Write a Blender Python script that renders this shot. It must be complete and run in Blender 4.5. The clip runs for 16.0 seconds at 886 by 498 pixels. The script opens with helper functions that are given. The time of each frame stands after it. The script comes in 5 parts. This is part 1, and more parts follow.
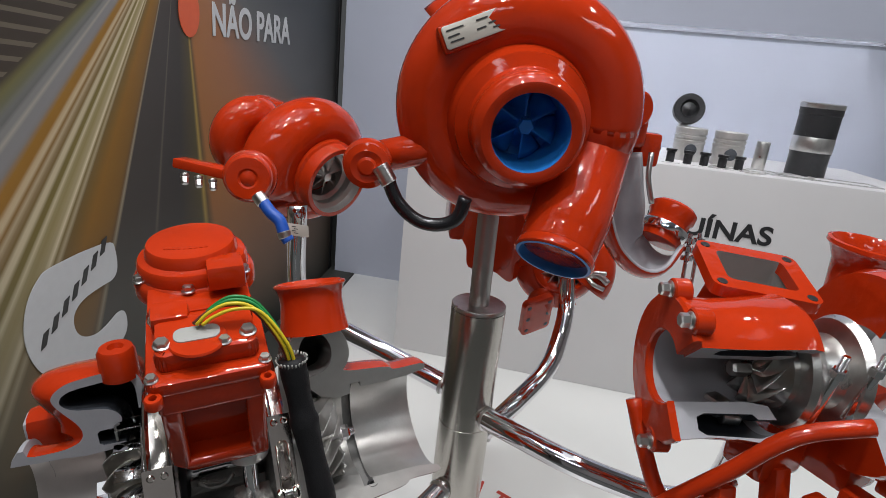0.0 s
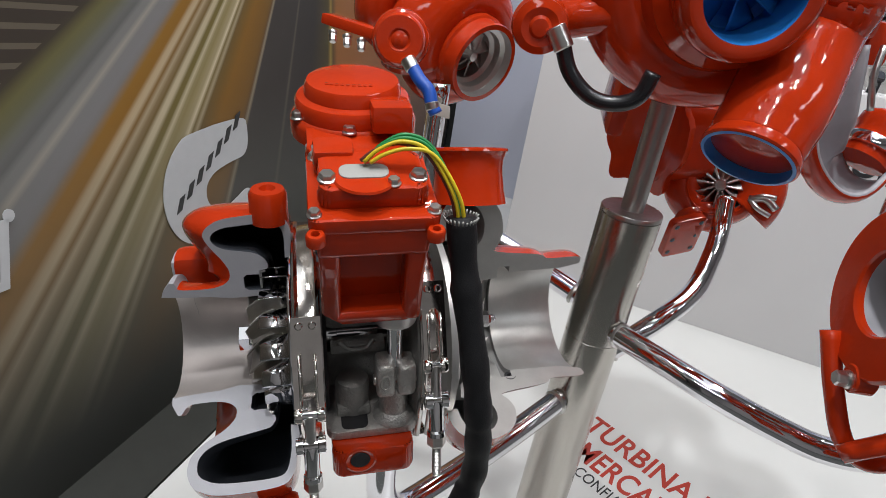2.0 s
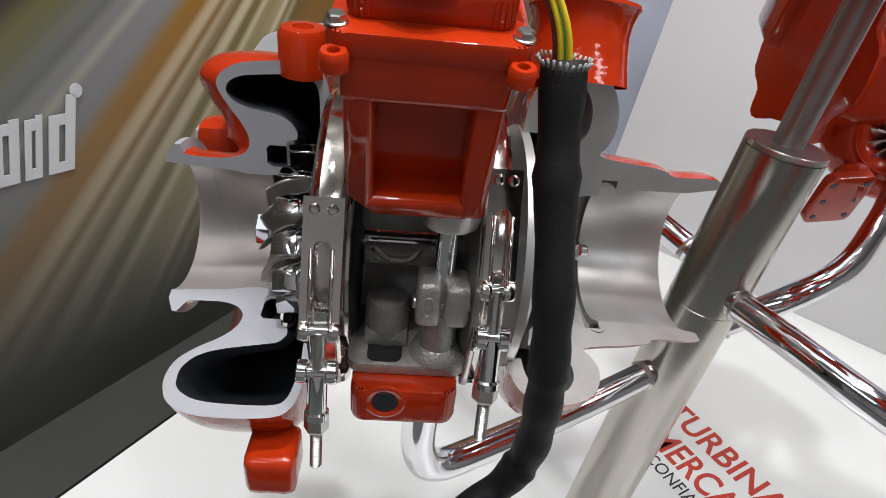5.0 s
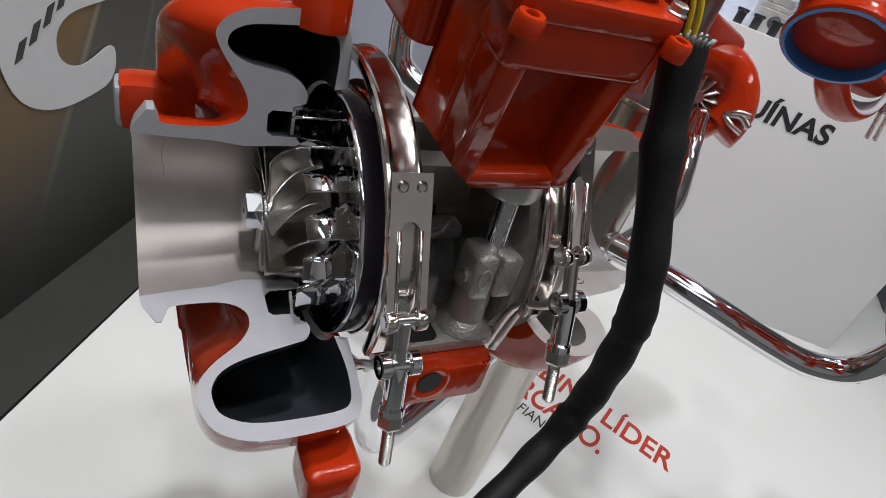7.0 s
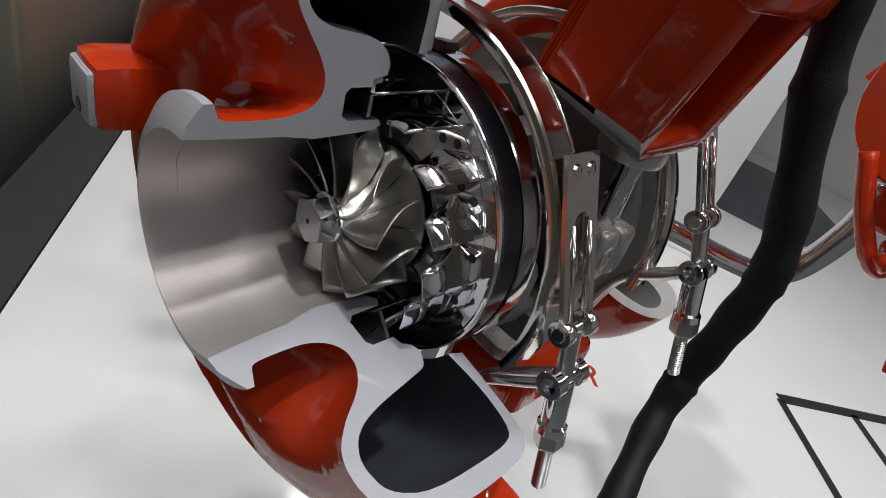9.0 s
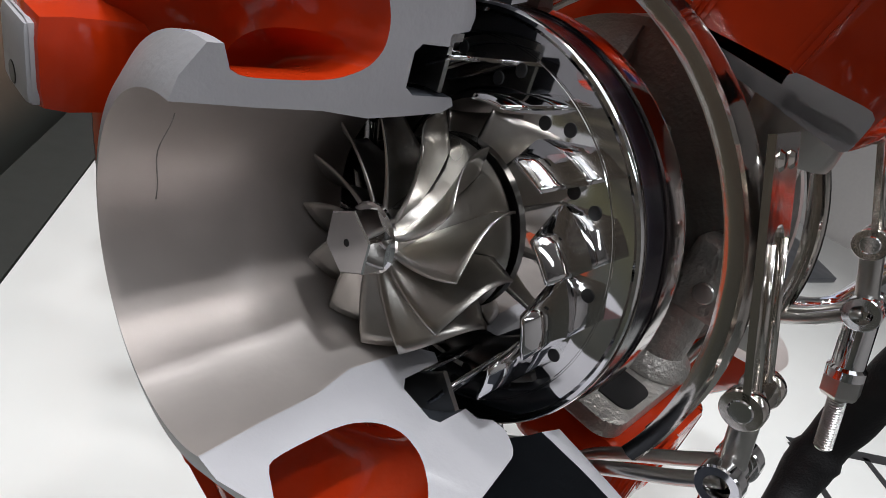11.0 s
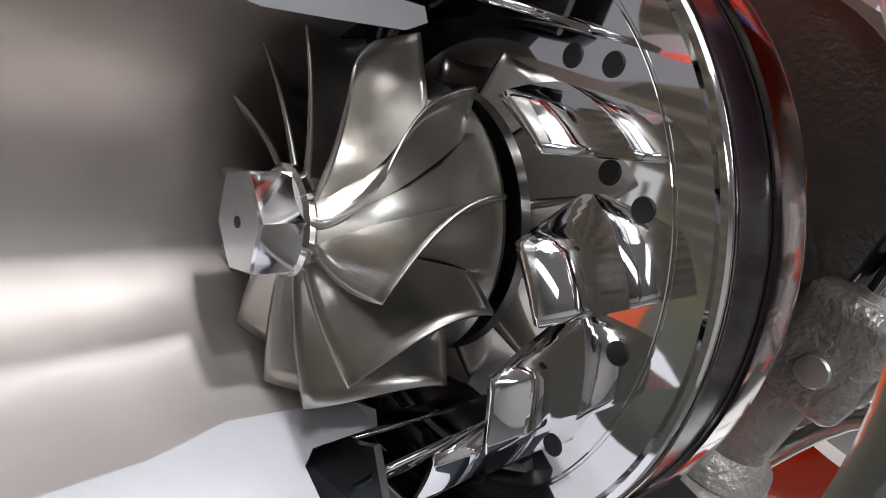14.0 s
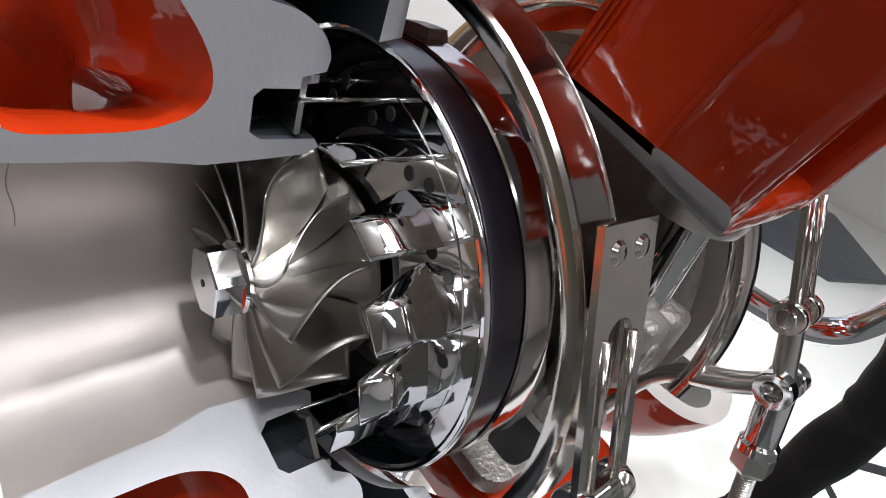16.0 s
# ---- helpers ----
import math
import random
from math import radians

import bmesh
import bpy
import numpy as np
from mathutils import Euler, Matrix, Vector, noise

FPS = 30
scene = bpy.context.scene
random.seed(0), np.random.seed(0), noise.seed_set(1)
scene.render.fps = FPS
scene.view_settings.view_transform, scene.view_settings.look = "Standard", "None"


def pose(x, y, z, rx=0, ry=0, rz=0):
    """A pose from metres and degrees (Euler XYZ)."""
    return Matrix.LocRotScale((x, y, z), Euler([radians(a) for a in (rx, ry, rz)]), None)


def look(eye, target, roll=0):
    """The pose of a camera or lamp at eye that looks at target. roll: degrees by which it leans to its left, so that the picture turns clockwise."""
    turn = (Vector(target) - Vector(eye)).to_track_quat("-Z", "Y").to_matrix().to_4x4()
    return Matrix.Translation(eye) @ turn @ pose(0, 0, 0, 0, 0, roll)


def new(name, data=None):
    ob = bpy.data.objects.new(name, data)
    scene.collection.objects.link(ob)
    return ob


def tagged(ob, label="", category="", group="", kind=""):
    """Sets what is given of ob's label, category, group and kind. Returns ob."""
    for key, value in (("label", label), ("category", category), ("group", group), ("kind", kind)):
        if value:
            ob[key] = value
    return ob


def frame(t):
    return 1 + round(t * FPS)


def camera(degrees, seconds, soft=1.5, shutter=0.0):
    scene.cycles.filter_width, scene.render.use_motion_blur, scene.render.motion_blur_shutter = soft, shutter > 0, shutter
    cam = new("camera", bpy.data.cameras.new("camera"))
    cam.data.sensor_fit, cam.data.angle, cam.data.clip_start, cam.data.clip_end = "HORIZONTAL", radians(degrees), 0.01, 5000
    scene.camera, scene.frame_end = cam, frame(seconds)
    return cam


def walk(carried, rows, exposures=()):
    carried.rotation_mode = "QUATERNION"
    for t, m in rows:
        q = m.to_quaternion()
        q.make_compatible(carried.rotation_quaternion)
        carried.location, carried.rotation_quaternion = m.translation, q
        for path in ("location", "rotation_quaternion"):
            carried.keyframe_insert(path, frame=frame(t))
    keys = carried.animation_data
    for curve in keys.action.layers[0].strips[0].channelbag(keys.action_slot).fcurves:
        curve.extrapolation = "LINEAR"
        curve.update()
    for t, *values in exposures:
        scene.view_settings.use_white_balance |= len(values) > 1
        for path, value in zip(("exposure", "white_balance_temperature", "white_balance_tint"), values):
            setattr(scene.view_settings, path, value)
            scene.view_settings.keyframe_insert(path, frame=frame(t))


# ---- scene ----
EXPOSURES = [(0, -0.47), (2, -0.31), (4, -0.06), (5.2, -0.04), (7.5, -0.36), (10, -0.24), (12.4, 0.42), (14.5, 0.66), (16, 0.46)]
cam = camera(74.9, 16.0, soft=0.75)
PATH = [
    (0, (0.0850, -0.5415, 0.4289), (0.2904, -0.1116, 0.2774), 5.94),
    (0.5, (0.0527, -0.5356, 0.4146), (0.2549, -0.1090, 0.2498), 6.90),
    (1, (0.0289, -0.5255, 0.3928), (0.2159, -0.0997, 0.2092), 8.02),
    (1.5, (0.0292, -0.5071, 0.3679), (0.1941, -0.0810, 0.1646), 8.82),
    (2, (0.0457, -0.4769, 0.3477), (0.1738, -0.0468, 0.1274), 9.32),
    (2.5, (0.0694, -0.4525, 0.3279), (0.1542, -0.0196, 0.0926), 10.22),
    (3, (0.0889, -0.4329, 0.3108), (0.1326, -0.0015, 0.0618), 9.97),
    (3.5, (0.1180, -0.4071, 0.2946), (0.1287, 0.0205, 0.0358), 9.53),
    (4, (0.1327, -0.3924, 0.2716), (0.1327, 0.0315, 0.0063), 10.05),
    (4.5, (0.1188, -0.3830, 0.2567), (0.1406, 0.0414, -0.0067), 10.71),
    (5, (0.0898, -0.3806, 0.2457), (0.1491, 0.0397, -0.0186), 12.55),
    (5.2, (0.0759, -0.3774, 0.2427), (0.1547, 0.0390, -0.0228), 13.60),
    (7.3, (-0.0964, -0.3062, 0.1972), (0.1851, 0.0273, -0.0467), 22.15),
    (7.5, (-0.1075, -0.2926, 0.1945), (0.1895, 0.0263, -0.0506), 22.02),
    (8, (-0.1260, -0.2628, 0.1831), (0.1956, 0.0297, -0.0640), 22.27),
    (8.5, (-0.1425, -0.2299, 0.1693), (0.1938, 0.0447, -0.0788), 22.54),
    (9, (-0.1544, -0.1984, 0.1490), (0.1981, 0.0613, -0.0925), 21.97),
    (9.5, (-0.1576, -0.1677, 0.1307), (0.2083, 0.0815, -0.1017), 22.62),
    (10, (-0.1520, -0.1483, 0.1165), (0.2203, 0.0997, -0.1068), 23.11),
    (12.5, (-0.0721, -0.1131, 0.0665), (0.2841, 0.1819, -0.1234), 21.89),
    (13, (-0.0630, -0.1081, 0.0631), (0.2868, 0.1938, -0.1278), 22.61),
    (13.5, (-0.0569, -0.1038, 0.0645), (0.2912, 0.1995, -0.1273), 24.60),
    (14, (-0.0494, -0.1040, 0.0638), (0.2889, 0.2033, -0.1388), 25.68),
    (14.5, (-0.0478, -0.1045, 0.0768), (0.2908, 0.1938, -0.1387), 27.04),
    (15, (-0.0516, -0.1108, 0.0953), (0.2927, 0.1694, -0.1348), 26.42),
    (15.5, (-0.0608, -0.1217, 0.1112), (0.2837, 0.1464, -0.1326), 25.49),
    (16, (-0.0694, -0.1426, 0.1315), (0.2718, 0.1291, -0.1129), 24.72),
]
walk(cam, [(t, look(eye, target, roll)) for t, eye, target, roll in PATH], EXPOSURES)

# ---- world and lights ----
world = bpy.data.worlds.new("hall")
scene.world = world
world.use_nodes = True
world.node_tree.nodes["Background"].inputs[0].default_value = (0.93, 0.96, 1.0, 1)
world.node_tree.nodes["Background"].inputs[1].default_value = 0.09


def area_lamp(place, target, sx, sy, watts, colour=(1, 0.98, 0.985)):
    d = bpy.data.lights.new("unseen_lamp", "AREA")
    d.shape, d.size, d.size_y, d.energy, d.color = "RECTANGLE", sx, sy, watts, colour
    ob = new("unseen_lamp", d)
    ob.matrix_world = look(place, target)
    return ob


# unseen lamps over the stand; first and fourth brighten the cut faces
area_lamp((-0.40, -1.1, 2.6), (0.0, 0, 0), 0.12, 0.12, 17)
area_lamp((0.7, -0.9, 2.6), (0.4, 0, 0), 0.11, 0.11, 8)
area_lamp((0.1, 0.5, 2.6), (0.2, 0.3, 0), 0.14, 0.14, 10)
area_lamp((-0.16, -0.32, 2.6), (-0.1, -0.1, 0), 0.13, 0.13, 41, (0.95, 0.97, 1))
area_lamp((1.7, 0.3, 2.6), (1.4, 0.5, 0), 0.2, 0.2, 11)
area_lamp((1.1, 1.3, 2.6), (1.0, 1.4, 0), 0.3, 0.3, 11)
# broad unseen fill from above
area_lamp((0.2, -0.3, 2.75), (0.2, -0.3, 0), 2.4, 1.8, 14, (0.92, 0.96, 1))
for x, y in ((-1.2, -0.4), (-0.9, 0.9), (0.55, 0.1), (1.0, -0.5), (0.35, -0.85), (-0.75, 0.15), (1.6, 1.1), (2.2, -0.6)):
    area_lamp((x, y, 2.62), (0.3 * x, 0.3 * y, 0), 0.09, 0.09, 3.6)
# added fill for the far walls and for what the metal reflects
area_lamp((-1.6, -2.4, 2.7), (-1.4, -2.2, 0), 2.0, 0.5, 22, (0.92, 0.96, 1))
area_lamp((2.6, -2.4, 2.7), (2.7, -2.5, 0), 2.4, 0.4, 34, (0.92, 0.96, 1))

# ---- materials ----


def mat(name, colour, rough=0.5, metal=0.0, coat=0.0, grain=(40.0, 0.0), tint=0.0, bump=0.0, bump_scale=300.0, spec=0.5, stretch=None):
    m = bpy.data.materials.new(name)
    m.use_nodes = True
    nt = m.node_tree
    b = nt.nodes["Principled BSDF"]
    b.inputs["Base Color"].default_value = (*colour, 1)
    b.inputs["Roughness"].default_value = rough
    b.inputs["Metallic"].default_value = metal
    b.inputs["Coat Weight"].default_value = coat
    b.inputs["Coat Roughness"].default_value = 0.06
    b.inputs["Specular IOR Level"].default_value = spec
    tc = nt.nodes.new("ShaderNodeTexCoord")
    src = tc.outputs["Object"]
    if stretch:
        mp = nt.nodes.new("ShaderNodeMapping")
        mp.inputs["Scale"].default_value = stretch
        nt.links.new(src, mp.inputs["Vector"])
        src = mp.outputs["Vector"]
    if tint:
        n = nt.nodes.new("ShaderNodeTexNoise")
        n.inputs["Scale"].default_value = grain[0]
        n.inputs["Detail"].default_value = 6
        nt.links.new(src, n.inputs["Vector"])
        mix = nt.nodes.new("ShaderNodeMix")
        mix.data_type = "RGBA"
        mix.inputs["A"].default_value = (*[c * (1 - tint) for c in colour], 1)
        mix.inputs["B"].default_value = (*[min(1, c * (1 + tint)) for c in colour], 1)
        nt.links.new(n.outputs["Fac"], mix.inputs["Factor"])
        nt.links.new(mix.outputs["Result"], b.inputs["Base Color"])
        mr = nt.nodes.new("ShaderNodeMapRange")
        mr.inputs["To Min"].default_value = rough * (1 - 0.6 * tint)
        mr.inputs["To Max"].default_value = min(1, rough * (1 + 0.9 * tint))
        n2 = nt.nodes.new("ShaderNodeTexNoise")
        n2.inputs["Scale"].default_value = grain[0] * 0.35
        nt.links.new(src, n2.inputs["Vector"])
        nt.links.new(n2.outputs["Fac"], mr.inputs["Value"])
        nt.links.new(mr.outputs["Result"], b.inputs["Roughness"])
    if bump:
        n = nt.nodes.new("ShaderNodeTexNoise")
        n.inputs["Scale"].default_value = bump_scale
        n.inputs["Detail"].default_value = 3
        nt.links.new(src, n.inputs["Vector"])
        bp = nt.nodes.new("ShaderNodeBump")
        bp.inputs["Strength"].default_value = bump
        bp.inputs["Distance"].default_value = 0.001
        nt.links.new(n.outputs["Fac"], bp.inputs["Height"])
        nt.links.new(bp.outputs["Normal"], b.inputs["Normal"])
        if coat:
            nt.links.new(bp.outputs["Normal"], b.inputs["Coat Normal"])
    return m


RED = mat("red_enamel", (0.46, 0.031, 0.005), 0.06, tint=0.18, grain=(30, 0), bump=0.55, bump_scale=80, spec=0.5)
GREY_CUT = mat("grey_cut_paint", (0.37, 0.37, 0.395), 0.42, tint=0.08, grain=(60, 0), bump=0.12, bump_scale=500)
BORE = mat("machined_bore", (0.50, 0.46, 0.44), 0.42, metal=0.6, tint=0.22, grain=(22, 0), bump=0.35, bump_scale=70)
CAVITY = mat("dark_grey_cavity", (0.045, 0.05, 0.06), 0.38, tint=0.3, grain=(30, 0), bump=0.2, bump_scale=200)
CHROME = mat("polished_chrome", (0.86, 0.86, 0.88), 0.06, metal=1.0, tint=0.05, grain=(60, 0), bump=0.02, bump_scale=60)
CHROME_TUBE = mat("chromed_tube", (0.78, 0.77, 0.80), 0.07, metal=1.0, tint=0.05, grain=(20, 0))
STEEL = mat("plain_steel", (0.62, 0.61, 0.59), 0.28, metal=1.0, tint=0.2, grain=(90, 0), bump=0.05, bump_scale=500)
ROD_STEEL = mat("turned_rod_steel", (0.42, 0.41, 0.40), 0.36, metal=1.0, tint=0.12, grain=(60, 0), bump=0.05, bump_scale=500)
BRUSHED = mat("brushed_stainless", (0.52, 0.49, 0.45), 0.19, metal=1.0, tint=0.12, grain=(3, 0), stretch=(60, 60, 1.2), bump=0.06, bump_scale=60)
WHEEL = mat("turbine_alloy", (0.55, 0.53, 0.50), 0.27, metal=1.0, tint=0.25, grain=(70, 0), bump=0.05, bump_scale=600)
CAST = mat("cast_iron_grey", (0.30, 0.295, 0.28), 0.42, metal=0.55, tint=0.25, grain=(90, 0), bump=0.9, bump_scale=420)
# dark iron parts, and flat discs that carry a hole's inner shade as colour
DARK = mat("blackened_iron_and_hole_shade", (0.025, 0.025, 0.027), 0.35, metal=0.3, tint=0.3, grain=(60, 0))
ALU = mat("cast_aluminium", (0.58, 0.57, 0.55), 0.36, metal=0.8, tint=0.15, grain=(50, 0), bump=0.12, bump_scale=300)
BLUE = mat("blue_enamel", (0.02, 0.19, 0.55), 0.35, coat=0.3, tint=0.12, grain=(40, 0), bump=0.1)
BLUE_HOSE = mat("blue_hose", (0.01, 0.08, 0.42), 0.45, tint=0.15, bump=0.1)
DRUM = mat("polished_drum", (0.58, 0.53, 0.52), 0.1, metal=1.0, tint=0.15, grain=(40, 0))
SEAL = mat("black_polished_seal", (0.030, 0.026, 0.036), 0.16, metal=0.25, tint=0.25, grain=(40, 0), spec=0.6)
BAND = mat("bright_clamp_steel", (0.74, 0.70, 0.66), 0.12, metal=1.0, tint=0.15, grain=(50, 0), bump=0.08, bump_scale=150)
CAST_PALE = mat("pale_cast_iron", (0.42, 0.41, 0.39), 0.36, metal=0.6, tint=0.3, grain=(90, 0), bump=1.0, bump_scale=420)
HOLLOW = mat("pale_grey_hollow", (0.26, 0.255, 0.245), 0.4, tint=0.15, grain=(30, 0), bump=0.15, bump_scale=200)
RING = mat("lapped_ring_steel", (0.80, 0.79, 0.79), 0.045, metal=1.0, tint=0.12, grain=(60, 0))
RUBBER = mat("black_hose", (0.012, 0.012, 0.014), 0.25, tint=0.2, bump=0.05)
BRAID = mat("braided_sleeve", (0.008, 0.008, 0.009), 0.55, tint=0.35, grain=(300, 0), bump=0.3, bump_scale=900, spec=0.25)
POTTING = mat("grey_potting", (0.34, 0.34, 0.32), 0.5, tint=0.1, bump=0.2)
PLATE = mat("data_plate_metal", (0.55, 0.52, 0.46), 0.4, metal=0.5, tint=0.1)
INK = mat("dark_ink", (0.03, 0.03, 0.03), 0.5, tint=0.2)
WIRE_Y = mat("yellow_wire", (0.65, 0.50, 0.02), 0.4, tint=0.1)
WIRE_G = mat("green_wire", (0.01, 0.20, 0.05), 0.4, tint=0.1)
WIRE_B = mat("brown_wire", (0.12, 0.03, 0.02), 0.4, tint=0.1)
WHITE_GLOSS = mat("white_gloss_platform", (0.80, 0.81, 0.79), 0.16, tint=0.05, grain=(3, 0), coat=0.2)
WHITE_WALL = mat("white_laminate", (0.66, 0.65, 0.655), 0.4, tint=0.05, grain=(4, 0), bump=0.03)
PANEL = mat("pale_wall_panel", (0.44, 0.47, 0.56), 0.45, tint=0.06, grain=(3, 0))
SILVER = mat("silver_print", (0.52, 0.53, 0.54), 0.4, tint=0.06)
RED_INK = mat("red_vinyl", (0.50, 0.035, 0.015), 0.4, tint=0.08)
BLACK_INK = mat("black_vinyl", (0.02, 0.02, 0.022), 0.4, tint=0.2)
ORANGE_INK = mat("orange_print", (0.62, 0.10, 0.03), 0.4, tint=0.08)
GREY_FLOOR = mat("grey_hall_carpet", (0.10, 0.105, 0.10), 0.9, tint=0.2, bump=0.4)
GAP_FILL = mat("dark_olive_gap_fill", (0.030, 0.032, 0.028), 0.6, tint=0.15)
HALL_WALL = mat("hall_wall_paint", (0.48, 0.46, 0.45), 0.8, tint=0.06)
PLASTIC_W = mat("white_plastic", (0.7, 0.69, 0.66), 0.35, tint=0.05)

glass = bpy.data.materials.new("clear_acrylic")
glass.use_nodes = True
_b = glass.node_tree.nodes["Principled BSDF"]
_b.inputs["Transmission Weight"].default_value = 1.0
_b.inputs["Roughness"].default_value = 0.02
_b.inputs["IOR"].default_value = 1.1
_b.inputs["Base Color"].default_value = (0.96, 0.97, 0.98, 1)

# ---- mesh helpers ----
TAU = 2 * math.pi


def part(name, bm, material, parent=None, label="", m=None):
    """Link a bmesh as one mesh object under a thing or a part."""
    bmesh.ops.recalc_face_normals(bm, faces=bm.faces)
    me = bpy.data.meshes.new(name)
    bm.to_mesh(me)
    bm.free()
    for mt in (material if isinstance(material, (list, tuple)) else [material]):
        me.materials.append(mt)
    ob = new(name, me)
    if parent:
        ob.parent = parent
    if m is not None:
        ob.matrix_basis = m
    return tagged(ob, label)


def thing(name, m, label, category, group="", kind=""):
    ob = new(name)
    ob.empty_display_size = 0.05
    ob.matrix_world = m
    return tagged(ob, label, category, group, kind)


def smooth(bm, deg=35):
    for f in bm.faces:
        f.smooth = True
    for e in bm.edges:
        if len(e.link_faces) == 2 and e.calc_face_angle(0) > radians(deg):
            e.smooth = False


def grid_faces(bm, rings, close_u=False, mats=None, close_v=True):
    """Quads between rings of vertices; rings are lists of vectors."""
    vs = [[bm.verts.new(p) for p in ring] for ring in rings]
    n = len(vs[0])
    last = len(vs) if close_u else len(vs) - 1
    for i in range(last):
        a, b = vs[i], vs[(i + 1) % len(vs)]
        for j in range(n if close_v else n - 1):
            k = (j + 1) % n
            f = bm.faces.new((a[j], a[k], b[k], b[j]))
            if mats:
                f.material_index = mats[j]
    return vs


def around(x, r, phi):
    """A point at x along the shaft, r off it; phi 0 is the front, 90 up, 180 the back."""
    return Vector((x, -r * math.cos(phi), r * math.sin(phi)))


def lathe_x(prof, seg=64, a0=0.0, a1=360.0, mats=None, closed=False, m=None):
    """Turn a profile of (x, r) round the x axis."""
    bm = bmesh.new()
    full = abs(a1 - a0) >= 359.9
    n = seg if full else seg + 1
    rings = [[around(x, max(r, 1e-5), radians(a0 + (a1 - a0) * i / seg)) for x, r in prof] for i in range(n)]
    vs = grid_faces(bm, rings, close_u=full, mats=mats, close_v=closed)
    if not full and closed:
        for ring in (vs[0], vs[-1]):
            bm.faces.new(ring)
    bmesh.ops.remove_doubles(bm, verts=bm.verts, dist=2e-5)
    if m is not None:
        bm.transform(m)
    smooth(bm)
    return bm


def spline(pts, per=8):
    """A smooth line through points."""
    pts = [Vector(p) for p in pts]
    ext = [2 * pts[0] - pts[1]] + pts + [2 * pts[-1] - pts[-2]]
    out = []
    for i in range(1, len(ext) - 2):
        a, b, c, d = ext[i - 1:i + 3]
        for k in range(per):
            t = k / per
            out.append(0.5 * ((2 * b) + (c - a) * t + (2 * a - 5 * b + 4 * c - d) * t * t + (3 * b - a - 3 * c + d) * t ** 3))
    out.append(pts[-1])
    return out


def tube(path, r, seg=16, bm=None, caps=True, rib=None):
    """A tube along a path; r may be one number or one for each point."""
    bm = bm or bmesh.new()
    path = [Vector(p) for p in path]
    rs = r if isinstance(r, (list, tuple)) else [r] * len(path)
    up = Vector((0.123, 0.456, 0.88)).normalized()
    rings = []
    for i, p in enumerate(path):
        d = (path[min(i + 1, len(path) - 1)] - path[max(i - 1, 0)]).normalized()
        if abs(d.dot(up)) > 0.95:
            up = d.orthogonal().normalized()
        u = (up - d * up.dot(d)).normalized()
        v = d.cross(u)
        up = u
        rings.append([p + (u * math.cos(TAU * k / seg) + v * math.sin(TAU * k / seg)) * rs[i] for k in range(seg)])
    vs = grid_faces(bm, rings)
    if caps:
        bm.faces.new(vs[0])
        bm.faces.new(vs[-1])
    smooth(bm)
    return bm


def box(size, at=(0, 0, 0), bevel=0.0, bm=None, m=None, seg=2):
    bm2 = bmesh.new()
    bmesh.ops.create_cube(bm2, size=1)
    bm2.transform(Matrix.Translation(at) @ Matrix.Diagonal((*size, 1)))
    if bevel:
        bmesh.ops.bevel(bm2, geom=bm2.edges[:], offset=bevel, segments=seg, profile=0.6, affect="EDGES")
        smooth(bm2, 50)
    if m is not None:
        bm2.transform(m)
    return merge(bm, bm2)


def merge(bm, bm2):
    if bm is None:
        return bm2
    me = bpy.data.meshes.new("tmp")
    bm2.to_mesh(me)
    bm2.free()
    bm.from_mesh(me)
    bpy.data.meshes.remove(me)
    return bm


def along(p0, p1):
    """A matrix that carries the z axis from p0 towards p1."""
    d = Vector(p1) - Vector(p0)
    return Matrix.Translation(p0) @ d.to_track_quat("Z", "Y").to_matrix().to_4x4()


def turned(prof, m, seg=40, mats=None, bm=None):
    """Turn a profile of (r, z) round z and carry it by m."""
    b2 = bmesh.new()
    rings = [[Vector((max(r, 1e-5) * math.cos(TAU * i / seg), max(r, 1e-5) * math.sin(TAU * i / seg), z)) for r, z in prof] for i in range(seg)]
    grid_faces(b2, rings, close_u=True, close_v=False, mats=mats)
    bmesh.ops.remove_doubles(b2, verts=b2.verts, dist=2e-5)
    b2.transform(m)
    smooth(b2)
    return merge(bm, b2)


def rod(p0, p1, r, seg=24, ch=0.12, bm=None):
    """A round bar with chamfered ends."""
    l = (Vector(p1) - Vector(p0)).length
    c = min(r * ch, l * 0.3)
    return turned([(0, 0), (r - c, 0), (r, c), (r, l - c), (r - c, l), (0, l)], along(p0, p1), seg, bm=bm)


def stud(p0, p1, r, bm=None):
    """A threaded bar."""
    l = (Vector(p1) - Vector(p0)).length
    n = max(4, int(l / 0.0012))
    prof = [(0, 0)]
    for i in range(n):
        prof += [(r, l * i / n), (r * 0.84, l * (i + 0.5) / n)]
    prof += [(r * 0.8, l), (0, l)]
    return turned(prof, along(p0, p1), 14, bm=bm)


def hexa(p0, p1, r, bm=None):
    """A hexagonal head or nut with a chamfered end."""
    l = (Vector(p1) - Vector(p0)).length
    b2 = bmesh.new()
    rings = []
    for k, z in ((0.0, 0), (1, 0), (1, l * 0.82), (0.86, l), (0.0, l)):
        rings.append([Vector((max(r * k, 1e-5) * math.cos(TAU * i / 6), max(r * k, 1e-5) * math.sin(TAU * i / 6), z)) for i in range(6)])
    grid_faces(b2, rings)
    bmesh.ops.remove_doubles(b2, verts=b2.verts, dist=2e-5)
    b2.transform(along(p0, p1))
    return merge(bm, b2)


